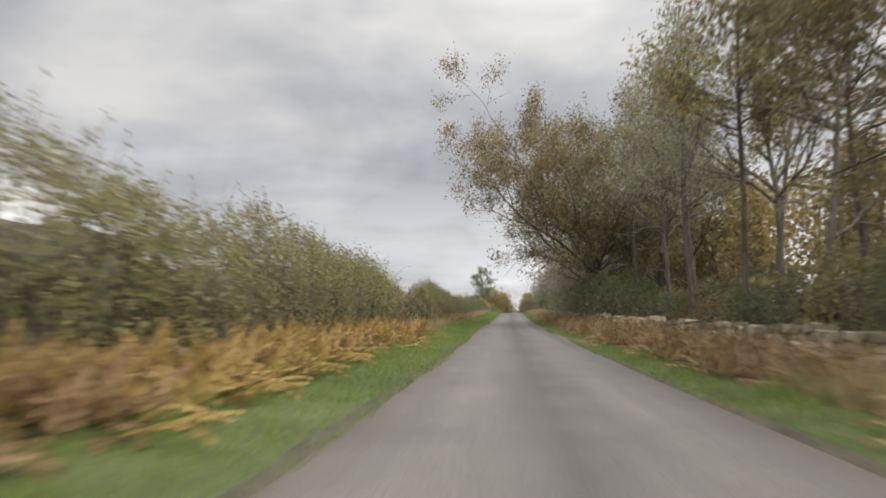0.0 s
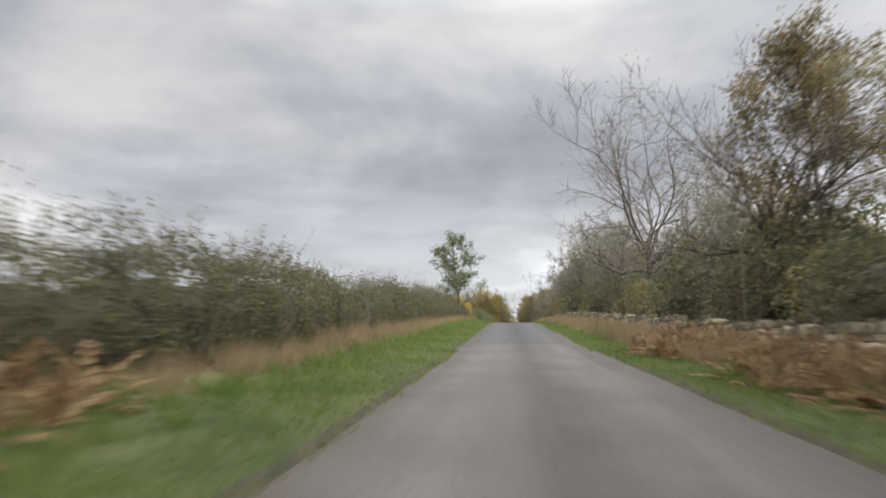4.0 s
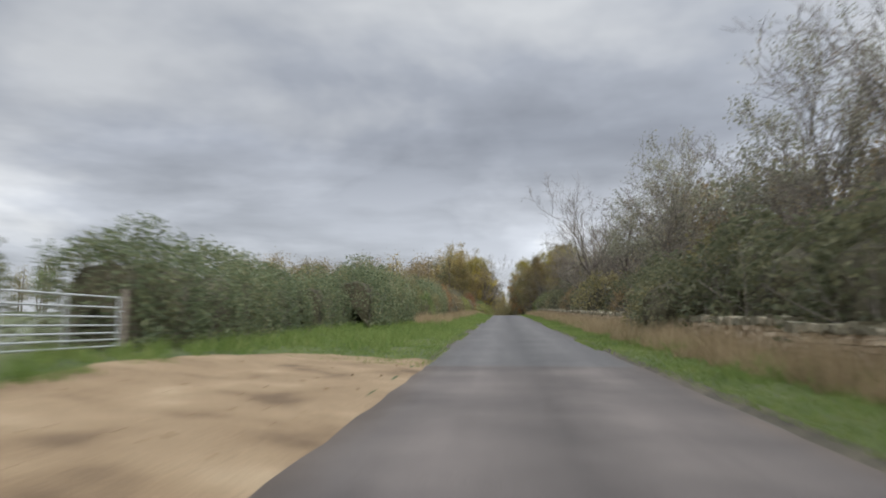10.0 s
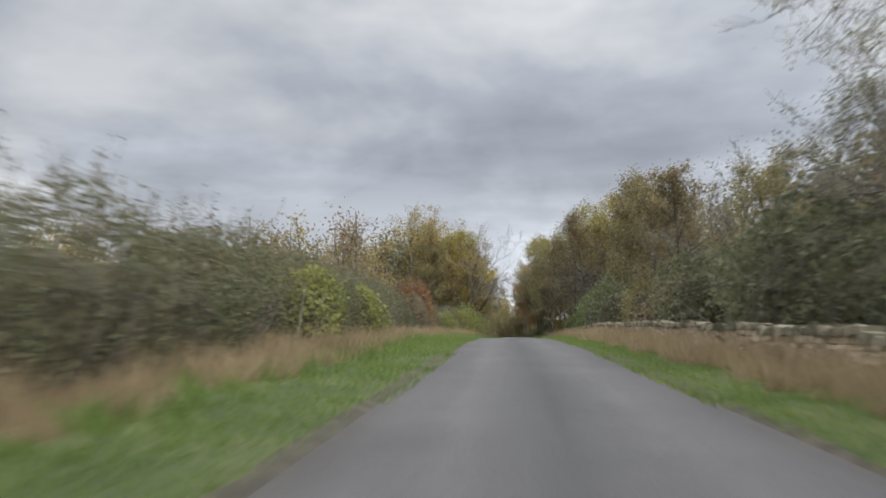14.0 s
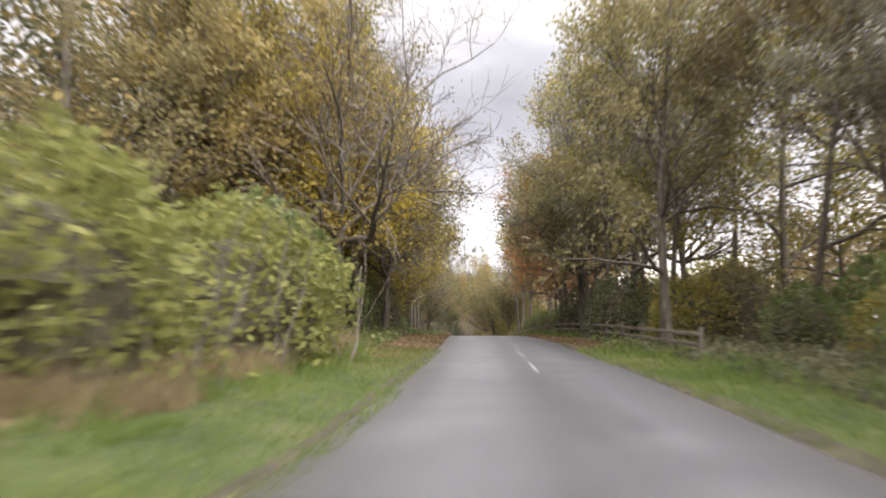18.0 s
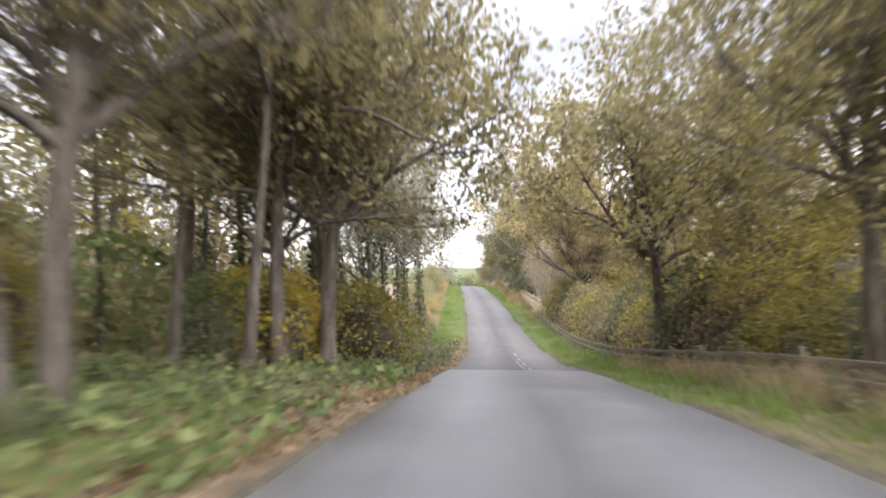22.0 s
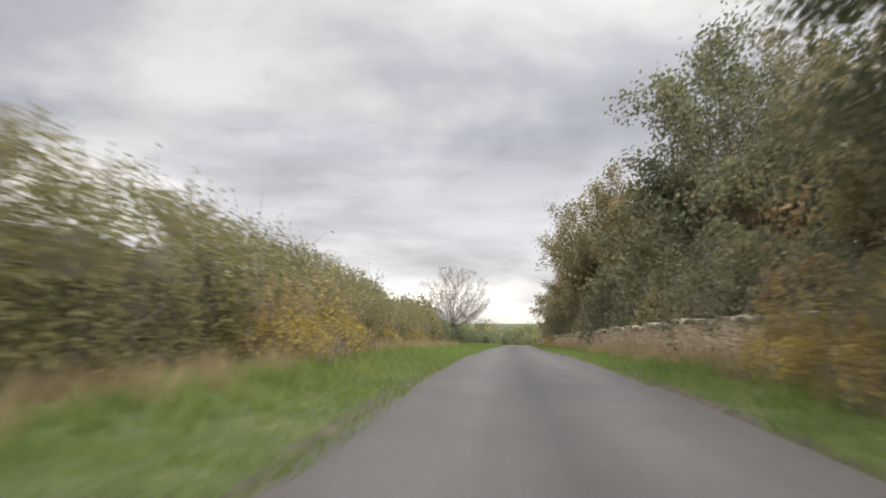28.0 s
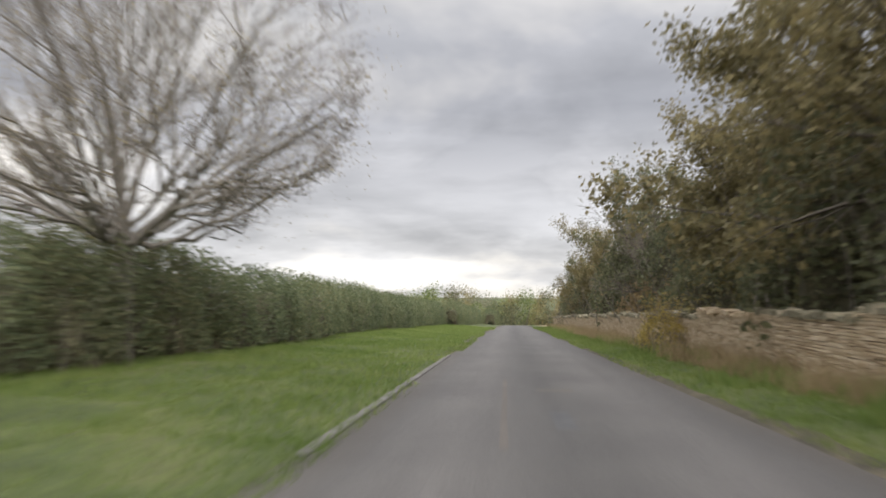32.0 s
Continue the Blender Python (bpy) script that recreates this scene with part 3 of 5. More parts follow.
        y = np.where(np.abs(x) > sx * 0.97, rng.uniform(-0.9, 0.9, n_leaf) * sy, y)
        C = np.stack([x, y, w * h * swell(x)], axis=1)
    else:
        a = rng.uniform(0, 2 * np.pi, n_leaf)
        w = rng.beta(1.3, 1.0, n_leaf)
        rad = np.sqrt(np.clip(1.04 - np.clip(w - 0.2, 0, 1) ** 2.4 * 1.6, 0.02, 1)) * rng.uniform(0.75, 1.06, n_leaf) * (1 + 0.18 * np.sin(3 * a + seed + 4 * w))
        C = np.stack([np.cos(a) * sx * rad, np.sin(a) * sy * rad, w * h * (1 + 0.1 * np.sin(2 * a + seed))], axis=1)
    C += rng.normal(size=C.shape) * 0.09
    C[:, 2] = np.maximum(C[:, 2], 0.05)
    out.append(("foliage", mesh("foliage", *leaves(C, size, rng, 0.25), M[col])))
    if shoots:
        x = rng.uniform(-sx, sx, shoots) * (0.98 if long else 0.7)
        s0 = np.stack([x, rng.normal(size=shoots) * sy * 0.35, h * (swell(x) if long else np.ones(shoots)) * 0.86], axis=1)
        Q = branches(rng, s0, np.tile([0, 0, 1.0], (shoots, 1)) + rng.normal(size=(shoots, 3)) * 0.28, shoot_len * rng.uniform(0.3, 1.3, shoots), 4, 0.1, 0.08)
        sv, sf = tubes(Q, np.tile(np.array([1, 0.8, 0.6, 0.3]) * 0.011, (shoots, 1)), 3)
        out.append(("shoot_growth", mesh("shoot_growth", sv, sf, M["twig"])))
        c, _, _ = pick(rng, Q, shoots * 9, 0.1)
        out.append(("shoot_foliage", mesh("shoot_foliage", *leaves(c + rng.normal(size=c.shape) * 0.05, size * 0.8, rng, 0.2), M[col])))
    return out


SMALL = ("twig_growth", "bough_growth", "stem_growth", "shoot_growth", "shoot_foliage", "foliage", "crown", "ivy")


def ground_pose(s, u, turn=0.0, scale=1.0, sink=0.0):
    x, y, z = at(s, u)
    h = float(np.interp(s, S_AX, HEAD))
    g = float(np.interp(s, S_AX, SLOPE))
    return pose(float(x), float(y), float(z + bank(s, u)) - sink, 0, 0, math.degrees(-h) + turn) @ Matrix.Diagonal((scale, scale, scale, 1)), g


def place(name, parts, s, u, label, category, turn=0.0, scale=1.0, tilt=False, group="", kind="", sink=0.0):
    m, g = ground_pose(s, u, turn, scale, sink)
    top = new(name)
    if tilt:
        x, y, z = at(s, u)
        h = float(np.interp(s, S_AX, HEAD))
        m = pose(float(x), float(y), float(z + bank(s, u)) - sink, 0, 0, math.degrees(-h)) @ pose(0, 0, 0, math.degrees(math.atan(g)), 0, turn) @ Matrix.Diagonal((scale, scale, scale, 1))
    top.matrix_basis = m
    tagged(top, label, category, group, kind)
    stem = top
    for nm, me in parts:
        ob = part(nm, me, stem if nm in ("limb", "ivy") else top)
        if nm == "trunk":
            stem = ob
        if nm in SMALL:
            tagged(ob, kind="stuff")
    return top


def place_one(name, me, s, u, label, category, turn=0.0, scale=1.0, kind="", group=""):
    x, y, z = at(s, u)
    h = float(np.interp(s, S_AX, HEAD))
    g = float(np.interp(s, S_AX, SLOPE))
    ob = new(name, me)
    side_ = float(bank(s, u + 0.9) - bank(s, u - 0.9)) / 1.8
    ob.matrix_basis = pose(float(x), float(y), float(z + bank(s, u)), 0, 0, math.degrees(-h)) @ pose(0, 0, 0, math.degrees(math.atan(g)), -math.degrees(math.atan(side_)), 0) @ pose(0, 0, 0, 0, 0, turn) @ Matrix.Diagonal((scale, scale, scale, 1))
    return tagged(ob, label, category, group, kind)


# ---- ground, one sheet to the horizon ----
us = np.array([-900, -500, -250, -120, -60, -35, -22, -14, -11, -9, -8, -7, -6.2, -5.5, -5, -4.5, -4, -3.5, -3.1, -2.65, -2.35, 0, 2.1, 2.4, 2.8, 3.1, 3.5, 4, 4.5, 5, 5.5, 6.5, 8, 10, 13, 18, 26, 40, 70, 140, 300, 600, 900], dtype=float)
sg = np.concatenate([[-700, -350, -150, -60], np.arange(-20, 760, 1.5), [800, 850, 900, 1100, 1500, 2100]])
SG, UG = np.meshgrid(sg, us, indexing="ij")
SC = np.clip(SG, -20, 900)
X, Y, Z = at(SC, UG)
Y = Y + (SG - SC)
tight = np.abs(UG) > 40
X = np.where(tight, np.interp(SC, S_AX, LINE_X) + UG, X)
Y = np.where(tight, np.interp(SC, S_AX, LINE_Y) + (SG - SC), Y)
Z = Z + bank(SG, UG) + np.random.default_rng(4).normal(size=Z.shape) * np.where(np.abs(UG) > 9, 0.03, 0.012) * (np.abs(UG) > 2.9)
ns, nu = SG.shape
idx = np.arange(ns * nu).reshape(ns, nu)
GF = np.stack([idx[:-1, :-1], idx[:-1, 1:], idx[1:, 1:], idx[1:, :-1]], axis=-1).reshape(-1, 4)
ground_me = mesh("ground", np.stack([X, Y, Z], axis=-1).reshape(-1, 3), GF, [M["grass_ground"], M["tan_ground"], M["litter_ground"], M["field"], M["plough"]])
sm, um = (0.25 * (SG[:-1, :-1] + SG[:-1, 1:] + SG[1:, 1:] + SG[1:, :-1])).ravel(), (0.25 * (UG[:-1, :-1] + UG[:-1, 1:] + UG[1:, 1:] + UG[1:, :-1])).ravel()
wood = (sm > 362) & (sm < 472)
mi = np.zeros(len(sm), dtype=int)
tan_l = np.where(sm < 175, 5.3, np.where(sm < 238, 8.7, np.where(sm < 590, 5.7, 8.6)))
mi[(um < -tan_l) & (um > -9)] = 1
mi[(um > 3.9) & (um < 8)] = 1
mi[um <= -9] = 3
mi[(sm > 188) & (sm < 200) & (um < -2.5) & (um > -4.2)] = 2
mi[um >= 8] = 2
mi[wood & (um < -2.3) & (um > -40)] = 2
mi[wood & (um > 2.5)] = 2
mi[(np.abs(um) > 90)] = 3
mi[(sm > 440) & (sm < 640) & (um < -11)] = 4
ground_me.polygons.foreach_set("material_index", mi.tolist())
ground_me.polygons.foreach_set("use_smooth", [True] * len(mi))
tagged(new("ground", ground_me), "grassy ground with verges, woodland floor and fields", "ground", kind="structure")


# ---- road ----
def strip(name, s0, s1, edges, mat, lift_, step=1.5, label="", wander=0.0, seed=1):
    """A ribbon along the lane between the offsets in edges, lift_ metres over the road's bed."""
    rng = np.random.default_rng(seed)
    s = np.arange(s0, s1 + step * 0.5, step)
    v = []
    e_ = np.array(edges, dtype=float)
    wa = np.cumsum(rng.normal(size=(len(s), 2)) * wander, axis=0) * 0.3 + rng.normal(size=(len(s), 2)) * wander * 0.3
    wa -= np.linspace(0, 1, len(s))[:, None] * wa[-1]
    for i, q in enumerate(s):
        uu = e_.copy()
        uu[0] += np.clip(wa[i, 0], -0.25, 0.25)
        uu[-1] += np.clip(wa[i, 1], -0.25, 0.25)
        for u in uu:
            x, y, z = at(q, u)
            v.append((float(x), float(y), float(z) + lift_ - 0.012 * (u / 2.5) ** 2))
    n = len(e_)
    f = [(i * n + j, i * n + j + 1, (i + 1) * n + j + 1, (i + 1) * n + j) for i in range(len(s) - 1) for j in range(n - 1)]
    me = mesh(name, np.array(v), f, mat, True)
    uv = me.uv_layers.new(name="across")
    flat_uv = np.array([(e_[k % n], s[k // n]) for q in f for k in q], dtype=float)
    uv.data.foreach_set("uv", flat_uv.ravel().tolist())
    return new(name, me)


road = strip("road", -20, 760, [-2.52, -2.0, -1, 0, 1, 1.9, 2.25], M["asphalt"], 0.02, 1.5, wander=0.07)
tagged(road, "worn grey country lane of patched asphalt", "road", kind="structure")
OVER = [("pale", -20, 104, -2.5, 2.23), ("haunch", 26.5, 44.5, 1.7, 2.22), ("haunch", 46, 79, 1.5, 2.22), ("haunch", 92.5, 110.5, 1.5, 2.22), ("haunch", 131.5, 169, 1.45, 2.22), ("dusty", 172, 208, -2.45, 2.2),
        ("asphalt_wet_sheen", 352, 448, -2.45, 2.2)]
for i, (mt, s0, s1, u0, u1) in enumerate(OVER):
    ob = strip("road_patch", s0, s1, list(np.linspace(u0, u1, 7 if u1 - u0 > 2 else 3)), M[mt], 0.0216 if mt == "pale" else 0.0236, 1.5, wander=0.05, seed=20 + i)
    tagged(ob, {"pale": "pale buff-grey stretch of asphalt, lightened to brighten the lane", "haunch": "buff repaired strip along the lane's edge", "dusty": "brown muddy stretch of asphalt beside the field entrance", "asphalt_wet_sheen": "damp asphalt under the trees with a bluish sheen in its colour"}[mt], "road surface", kind="structure")


def road_edge(s0, s1, inner, outer, seed):
    """A ragged fringe of dirt and crumbled asphalt between the road and the verge."""
    rng = np.random.default_rng(seed)
    s = np.arange(s0, s1, 0.75)
    n = len(s)
    wide = np.clip(1 + np.convolve(rng.normal(size=n + 8), np.ones(9) / 9, "valid") * 1.1 + rng.normal(size=n) * 0.12, 0.35, 1.9)
    v = []
    under = inner - math.copysign(0.34, inner)
    for u, lift_ in ((np.full(n, under), -0.006), (np.full(n, inner), 0.003), (inner + (outer - inner) * 0.5 * wide, 0.042), (inner + (outer - inner) * wide, 0.056)):
        x, y, z = at(s, u)
        v.append(np.stack([x, y, z + lift_], axis=1))
    v = np.stack(v, axis=1).reshape(-1, 3)
    f = [(i * 4 + j, i * 4 + j + 1, i * 4 + j + 5, i * 4 + j + 4) for i in range(n - 1) for j in range(3)]
    ob = new("road_edge", mesh("road_edge", v, f, M["edge_dirt"], True))
    return tagged(ob, "ragged fringe of dirt and old leaves along the lane", "road edge", kind="structure")


M["edge_dirt"] = material("edge_dirt", [(0.3, (0.035, 0.031, 0.021)), (0.5, (0.062, 0.054, 0.036)), (0.7, (0.1, 0.085, 0.057))], rough=0.95, scale=3.0, detail=9, bump=0.8, bump_scale=28, fine=0.35)
for s0, s1, seed in ((-20, 188.5, 61), (210, 622, 62), (640, 740, 63)):
    road_edge(s0, s1, -2.46, -2.64, seed)
for s0, s1, seed in ((-20, 176, 71), (187, 740, 72)):
    road_edge(s0, s1, 2.18, 2.38, seed)
road_edge(26.5, 47, 2.14, 2.72, 75).data.materials[0] = M["gravel"]
marks = new("road_marking")
tagged(marks, "worn white centre line of broken dashes", "road marking", kind="structure")


def dash(s0, s1, u, wdt=0.085, mt="paint"):
    u += 0.17
    ob = strip("dash", s0, s1, [u - wdt / 2, u + wdt / 2], M[mt], 0.0285, (s1 - s0) / 4)
    ob.parent = marks


for k in range(4):
    dash(362 + k * 5, 365 + k * 5, 0.02, 0.065)
for k in range(3):
    dash(372 + k * 4.4, 374.4 + k * 4.4, 0.2, 0.065)
dash(394, 402, 0.1, 0.06, "paint_faint")
dash(409, 420, -0.89, 0.07, "paint_faint")
dash(409, 420, -0.45, 0.06, "paint_faint")
dash(409.5, 420.5, -0.67, 0.15, "track")
dash(449, 457, 0.0, 0.06, "paint_faint")
for k in range(4, 8):
    dash(430 + k * 4.5, 432.2 + k * 4.5, 0.2)

# ---- prototypes of trees, bushes, hedges and ground cover ----
T = {
    "oak": [tree_parts(11, 18, 11.0, 0.4, low=22, crown=0.28, limbs=16, frac=(7, 5, 4), stretch_out=(0.66, 0.82), n_leaf=78000, size=0.21, col="l_oak", rise=0.5, leaf_spread=0.42, hub_n=70, clump=0.88, reach=0.58, fork=True, hero=True, wob=0.13),
            tree_parts(12, 14, 6.6, 0.36, low=28, crown=0.2, limbs=18, frac=(6, 5, 3), stretch_out=(0.66, 0.84), clump=0.5, n_leaf=46000, size=0.23, col="l_dark", rise=0.6, leaf_spread=0.3, fork=True, hero=True, wob=0.13),
            tree_parts(13, 15, 7.0, 0.36, low=24, crown=0.2, limbs=18, frac=(6, 5, 3), stretch_out=(0.66, 0.84), clump=0.5, n_leaf=60000, size=0.22, col="l_umber", rise=0.6, leaf_spread=0.32, fork=True, hero=True, wob=0.13),
            tree_parts(14, 16, 7.2, 0.38, low=30, reach=0.4, crown=0.26, limbs=18, frac=(6, 5, 3), stretch_out=(0.66, 0.84), n_leaf=36000, size=0.23, col="l_dark", rise=0.7, leaf_spread=0.28, fork=True, hero=True, wob=0.13),
            tree_parts(15, 16, 7.6, 0.32, low=32, reach=0.3, crown=0.28, limbs=18, frac=(6, 5, 3), stretch_out=(0.66, 0.84), n_leaf=34000, size=0.21, col="l_amber", rise=0.7, leaf_spread=0.32, clump=0.7, fork=True, hero=True, wob=0.13)],
    "ivied": [tree_parts(44, 17, 3.6, 0.2, crown=0.38, limbs=12, frac=(4, 4, 3), n_leaf=5600, size=0.2, col="l_olive", rise=0.9, lean=0.1, leaf_spread=0.4, ivy=900),
              tree_parts(45, 16, 3.4, 0.17, crown=0.34, limbs=12, frac=(4, 4, 3), n_leaf=5600, size=0.2, col="l_grey", rise=1.0, leaf_spread=0.4, ivy=900)],
    "wood": [tree_parts(21, 17, 4.6, 0.22, crown=0.2, limbs=14, frac=(4, 4, 3), n_leaf=14000, size=0.19, col="l_olive", rise=0.9, leaf_spread=0.32, clump=0.6),
             tree_parts(22, 16, 4.4, 0.2, crown=0.16, limbs=14, frac=(4, 4, 3), n_leaf=14000, size=0.19, col="l_oak", rise=0.9, leaf_spread=0.32, clump=0.6),
             tree_parts(23, 17, 5.6, 0.24, crown=0.3, limbs=13, low=28, frac=(5, 4, 4), n_leaf=11000, size=0.17, col="l_grey", rise=0.75, leaf_spread=0.3, clump=0.6, fork=True, wob=0.15)],
    "yellowgreen": [tree_parts(31, 16, 4.8, 0.2, crown=0.18, limbs=14, frac=(4, 4, 3), n_leaf=13000, size=0.18, col="l_yellowgreen", rise=0.8, leaf_spread=0.36, clump=0.6),
                    tree_parts(32, 14, 4.4, 0.17, crown=0.22, limbs=13, frac=(4, 4, 3), n_leaf=12000, size=0.18, col="l_yellowgreen", rise=0.7, lean=0.15, leaf_spread=0.36, clump=0.6)],
    "maple": [tree_parts(33, 15, 5.5, 0.24, crown=0.2, limbs=14, frac=(5, 4, 3), n_leaf=19000, size=0.18, col="l_yellow", rise=0.7, lean=0.18, leaf_spread=0.36, clump=0.6, hero=True)],
    "beech": [tree_parts(34, 16, 5.2, 0.26, crown=0.22, limbs=14, frac=(5, 4, 3), n_leaf=15000, size=0.18, col="l_orange", rise=0.6, leaf_spread=0.32, clump=0.6, hero=True)],
    "pole": [tree_parts(41, 19, 3.2, 0.15, crown=0.42, limbs=10, frac=(4, 3, 3), n_leaf=3600, size=0.2, col="l_yellowgreen", rise=1.1, leaf_spread=0.4),
             tree_parts(42, 18, 3.0, 0.13, crown=0.4, limbs=10, frac=(4, 3, 3), n_leaf=3400, size=0.2, col="l_grey", rise=1.1, lean=0.06, leaf_spread=0.4)],
    "dark_tall": [tree_parts(43, 18, 4.0, 0.24, crown=0.12, limbs=20, frac=(4, 4, 3), n_leaf=16000, size=0.19, col="l_dark", rise=0.4, round_top=False, leaf_spread=0.34, clump=0.6)],
    "bare": [tree_parts(51, 14, 5.0, 0.22, crown=0.32, limbs=11, frac=(6, 5, 4), n_leaf=900, size=0.12, col="l_brown", rise=0.9, wob=0.16, twig_r=0.009, fork=True),
             tree_parts(52, 15, 4.5, 0.2, crown=0.3, limbs=12, frac=(5, 5, 4), n_leaf=1600, size=0.13, col="l_grey", rise=1.3, wob=0.15, twig_r=0.009)],
    "tall": [tree_parts(66, 19, 6.8, 0.24, crown=0.3, limbs=18, frac=(4, 4, 3), n_leaf=15000, size=0.19, col="l_grey", rise=0.7, leaf_spread=0.36, clump=0.6),
             tree_parts(67, 18, 6.4, 0.22, crown=0.3, limbs=18, frac=(4, 4, 3), n_leaf=15000, size=0.19, col="l_olive", rise=0.7, leaf_spread=0.36, clump=0.6)],
    "arch": [tree_parts(65, 9.5, 5.6, 0.2, crown=0.4, limbs=14, frac=(4, 4, 3), n_leaf=13000, size=0.18, col="l_olive", rise=0.5, leaf_spread=0.34, low=38, fork=True)],
    "bare_limb": [tree_parts(53, 14, 7.6, 0.32, low=14, crown=0.34, limbs=11, frac=(6, 5, 4), stretch_out=(0.68, 0.9), n_leaf=16000, size=0.17, col="l_grey", rise=0.45, wob=0.2, fork=True, hero=True, leaf_spread=0.26),
                  tree_parts(54, 15, 8.0, 0.32, low=14, reach=0.6, crown=0.32, limbs=11, frac=(7, 6, 5), stretch_out=(0.66, 0.9), n_leaf=700, size=0.12, col="l_grey", rise=0.42, wob=0.2, twig_r=0.009, fork=True, hero=True)],
    "ash": [tree_parts(61, 10.2, 2.9, 0.19, crown=0.2, limbs=20, frac=(4, 4, 3), n_leaf=10500, size=0.17, col="l_ash", rise=1.0, leaf_spread=0.22, clump=0.75, hero=True)],
    "bare_round": [tree_parts(62, 9.8, 5.1, 0.33, bark="bark_grey", ball=True, stretch_out=(0.74, 0.9), low=24, crown=0.25, limbs=24, frac=(7, 6, 6), fork_angle=36, n_leaf=9000, size=0.05, col="l_amber", rise=0.55, wob=0.07, twig_r=0.0045, fork=True, hero=True)],
    "coppice": [tree_parts(63, 7.5, 2.4, 0.07, crown=0.3, limbs=14, forks=50, twigs=460, n_leaf=1100, size=0.1, col="l_amber", bark="bark_pale", twig="bark_pale", rise=1.6, stems=9)],
    "twisted": [tree_parts(64, 12, 6.0, 0.2, crown=0.12, limbs=12, frac=(4, 4, 3), n_leaf=7000, size=0.19, col="l_yellow", rise=0.6, wob=0.24, stems=3, leaf_spread=0.4)],
}
H = {
    "olive": [shrub_parts(101, 4.2, 1.3, 3.4, 9000, 0.12, "l_hedge", 130, 1.15, 60), shrub_parts(102, 4.2, 1.2, 3.2, 9000, 0.12, "l_hedge", 120, 1.25, 60), shrub_parts(107, 4.2, 1.3, 3.6, 9000, 0.12, "l_hedge", 130, 1.1, 70)],
    "brown": [shrub_parts(103, 4.2, 1.2, 2.5, 8600, 0.11, "l_hedge_thin", 110, 1.15, 110), shrub_parts(104, 4.2, 1.2, 2.6, 8600, 0.11, "l_hedge_thin", 100, 1.1, 100), shrub_parts(108, 4.2, 1.2, 2.4, 8400, 0.11, "l_hedge_thin", 100, 1.1, 110)],
    "green": [shrub_parts(105, 4.2, 1.3, 2.7, 9600, 0.12, "l_hedge_green", 26, 0.5, 30), shrub_parts(106, 4.2, 1.2, 2.6, 9600, 0.12, "l_hedge_green", 30, 0.6, 30)],
}
B = {
    "olive": [shrub_parts(111, 1.9, 1.8, 3.2, 1900, 0.2, "l_olive", 26, 0.8), shrub_parts(112, 1.8, 1.6, 2.6, 1600, 0.2, "l_brown", 26, 0.9)],
    "dark": [shrub_parts(113, 2.0, 1.9, 3.4, 2200, 0.2, "l_dark", 10, 0.5)],
    "holly": [shrub_parts(114, 2.0, 2.0, 5.2, 3400, 0.22, "l_dark", 14, 0.6)],
    "yellow": [shrub_parts(115, 1.7, 1.5, 2.6, 1700, 0.18, "l_yellow", 24, 0.8)],
    "wispy": [[q for q in shrub_parts(121, 1.9, 1.3, 1.7, 2400, 0.13, "l_tan_yellow", 110, 1.3, 90) if q[0] != "inner_growth"]],
    "yellowgreen": [shrub_parts(116, 1.9, 1.7, 2.8, 2000, 0.2, "l_yellowgreen", 26, 0.8)],
    "lime": [shrub_parts(117, 1.9, 1.5, 2.3, 4200, 0.16, "l_lime", 24, 0.5)],
    "green": [shrub_parts(119, 2.0, 1.9, 3.4, 2600, 0.2, "l_green", 14, 0.5)],
    "red": [shrub_parts(118, 1.7, 1.4, 3.6, 1700, 0.17, "l_redbrown", 30, 0.9)],
}


def grass_patch(seed, lx, ly, n, h, w, mat, clumps=0):
    rng = np.random.default_rng(seed)
    base = np.stack([rng.uniform(-lx, lx, n), rng.uniform(-ly, ly, n), np.full(n, -0.03)], axis=1)
    hs = np.ones(n)
    if clumps:
        q = np.stack([rng.uniform(-lx, lx, clumps), rng.uniform(-ly, ly, clumps)], axis=1)
        i = rng.integers(0, clumps, n)
        base[:, :2] = q[i] + rng.normal(size=(n, 2)) * 0.11
        hs = rng.uniform(0.45, 1.25, clumps)[i]
    a = rng.uniform(0, 2 * np.pi, n)
    side_ = np.stack([np.cos(a), np.sin(a), np.zeros(n)], axis=1) * w
    hh = (h * rng.uniform(0.5, 1.3, n) * hs)[:, None]
    tip = base + np.concatenate([rng.normal(size=(n, 2)) * hh * 0.4, hh], axis=1)
    V = np.stack([base - side_, base + side_, tip], axis=1).reshape(-1, 3)
    return mesh("grass_blades", V, np.arange(3 * n).reshape(-1, 3), mat)


def bracken_patch(seed, lx, ly, n, mat):
    rng = np.random.default_rng(seed)
    st = np.stack([rng.uniform(-lx, lx, n), rng.uniform(-ly, ly, n), np.full(n, -0.05)], axis=1)
    d = rng.normal(size=(n, 3)) * 0.6 + [0, 0, 1.0]
    P = branches(rng, st, d, rng.uniform(0.5, 1.1, n), 8, -1.3, 0.08)
    stem = tubes(P, np.tile(np.linspace(0.008, 0.003, 8), (n, 1)), 3)
    vs, fs = [stem[0]], [stem[1]]
    off = len(stem[0])
    for i in range(2, 8):
        t = unit(P[:, i] - P[:, i - 1])
        sd = unit(np.cross(t, [0, 0, 1.0]))
        L = (0.26 * (1.05 - i / 8.5)) * rng.uniform(0.7, 1.2, (n, 1))
        for sg_ in (-1, 1):
            tip = P[:, i] + sd * L * sg_ + t * L * 0.35 - [0, 0, 0.04]
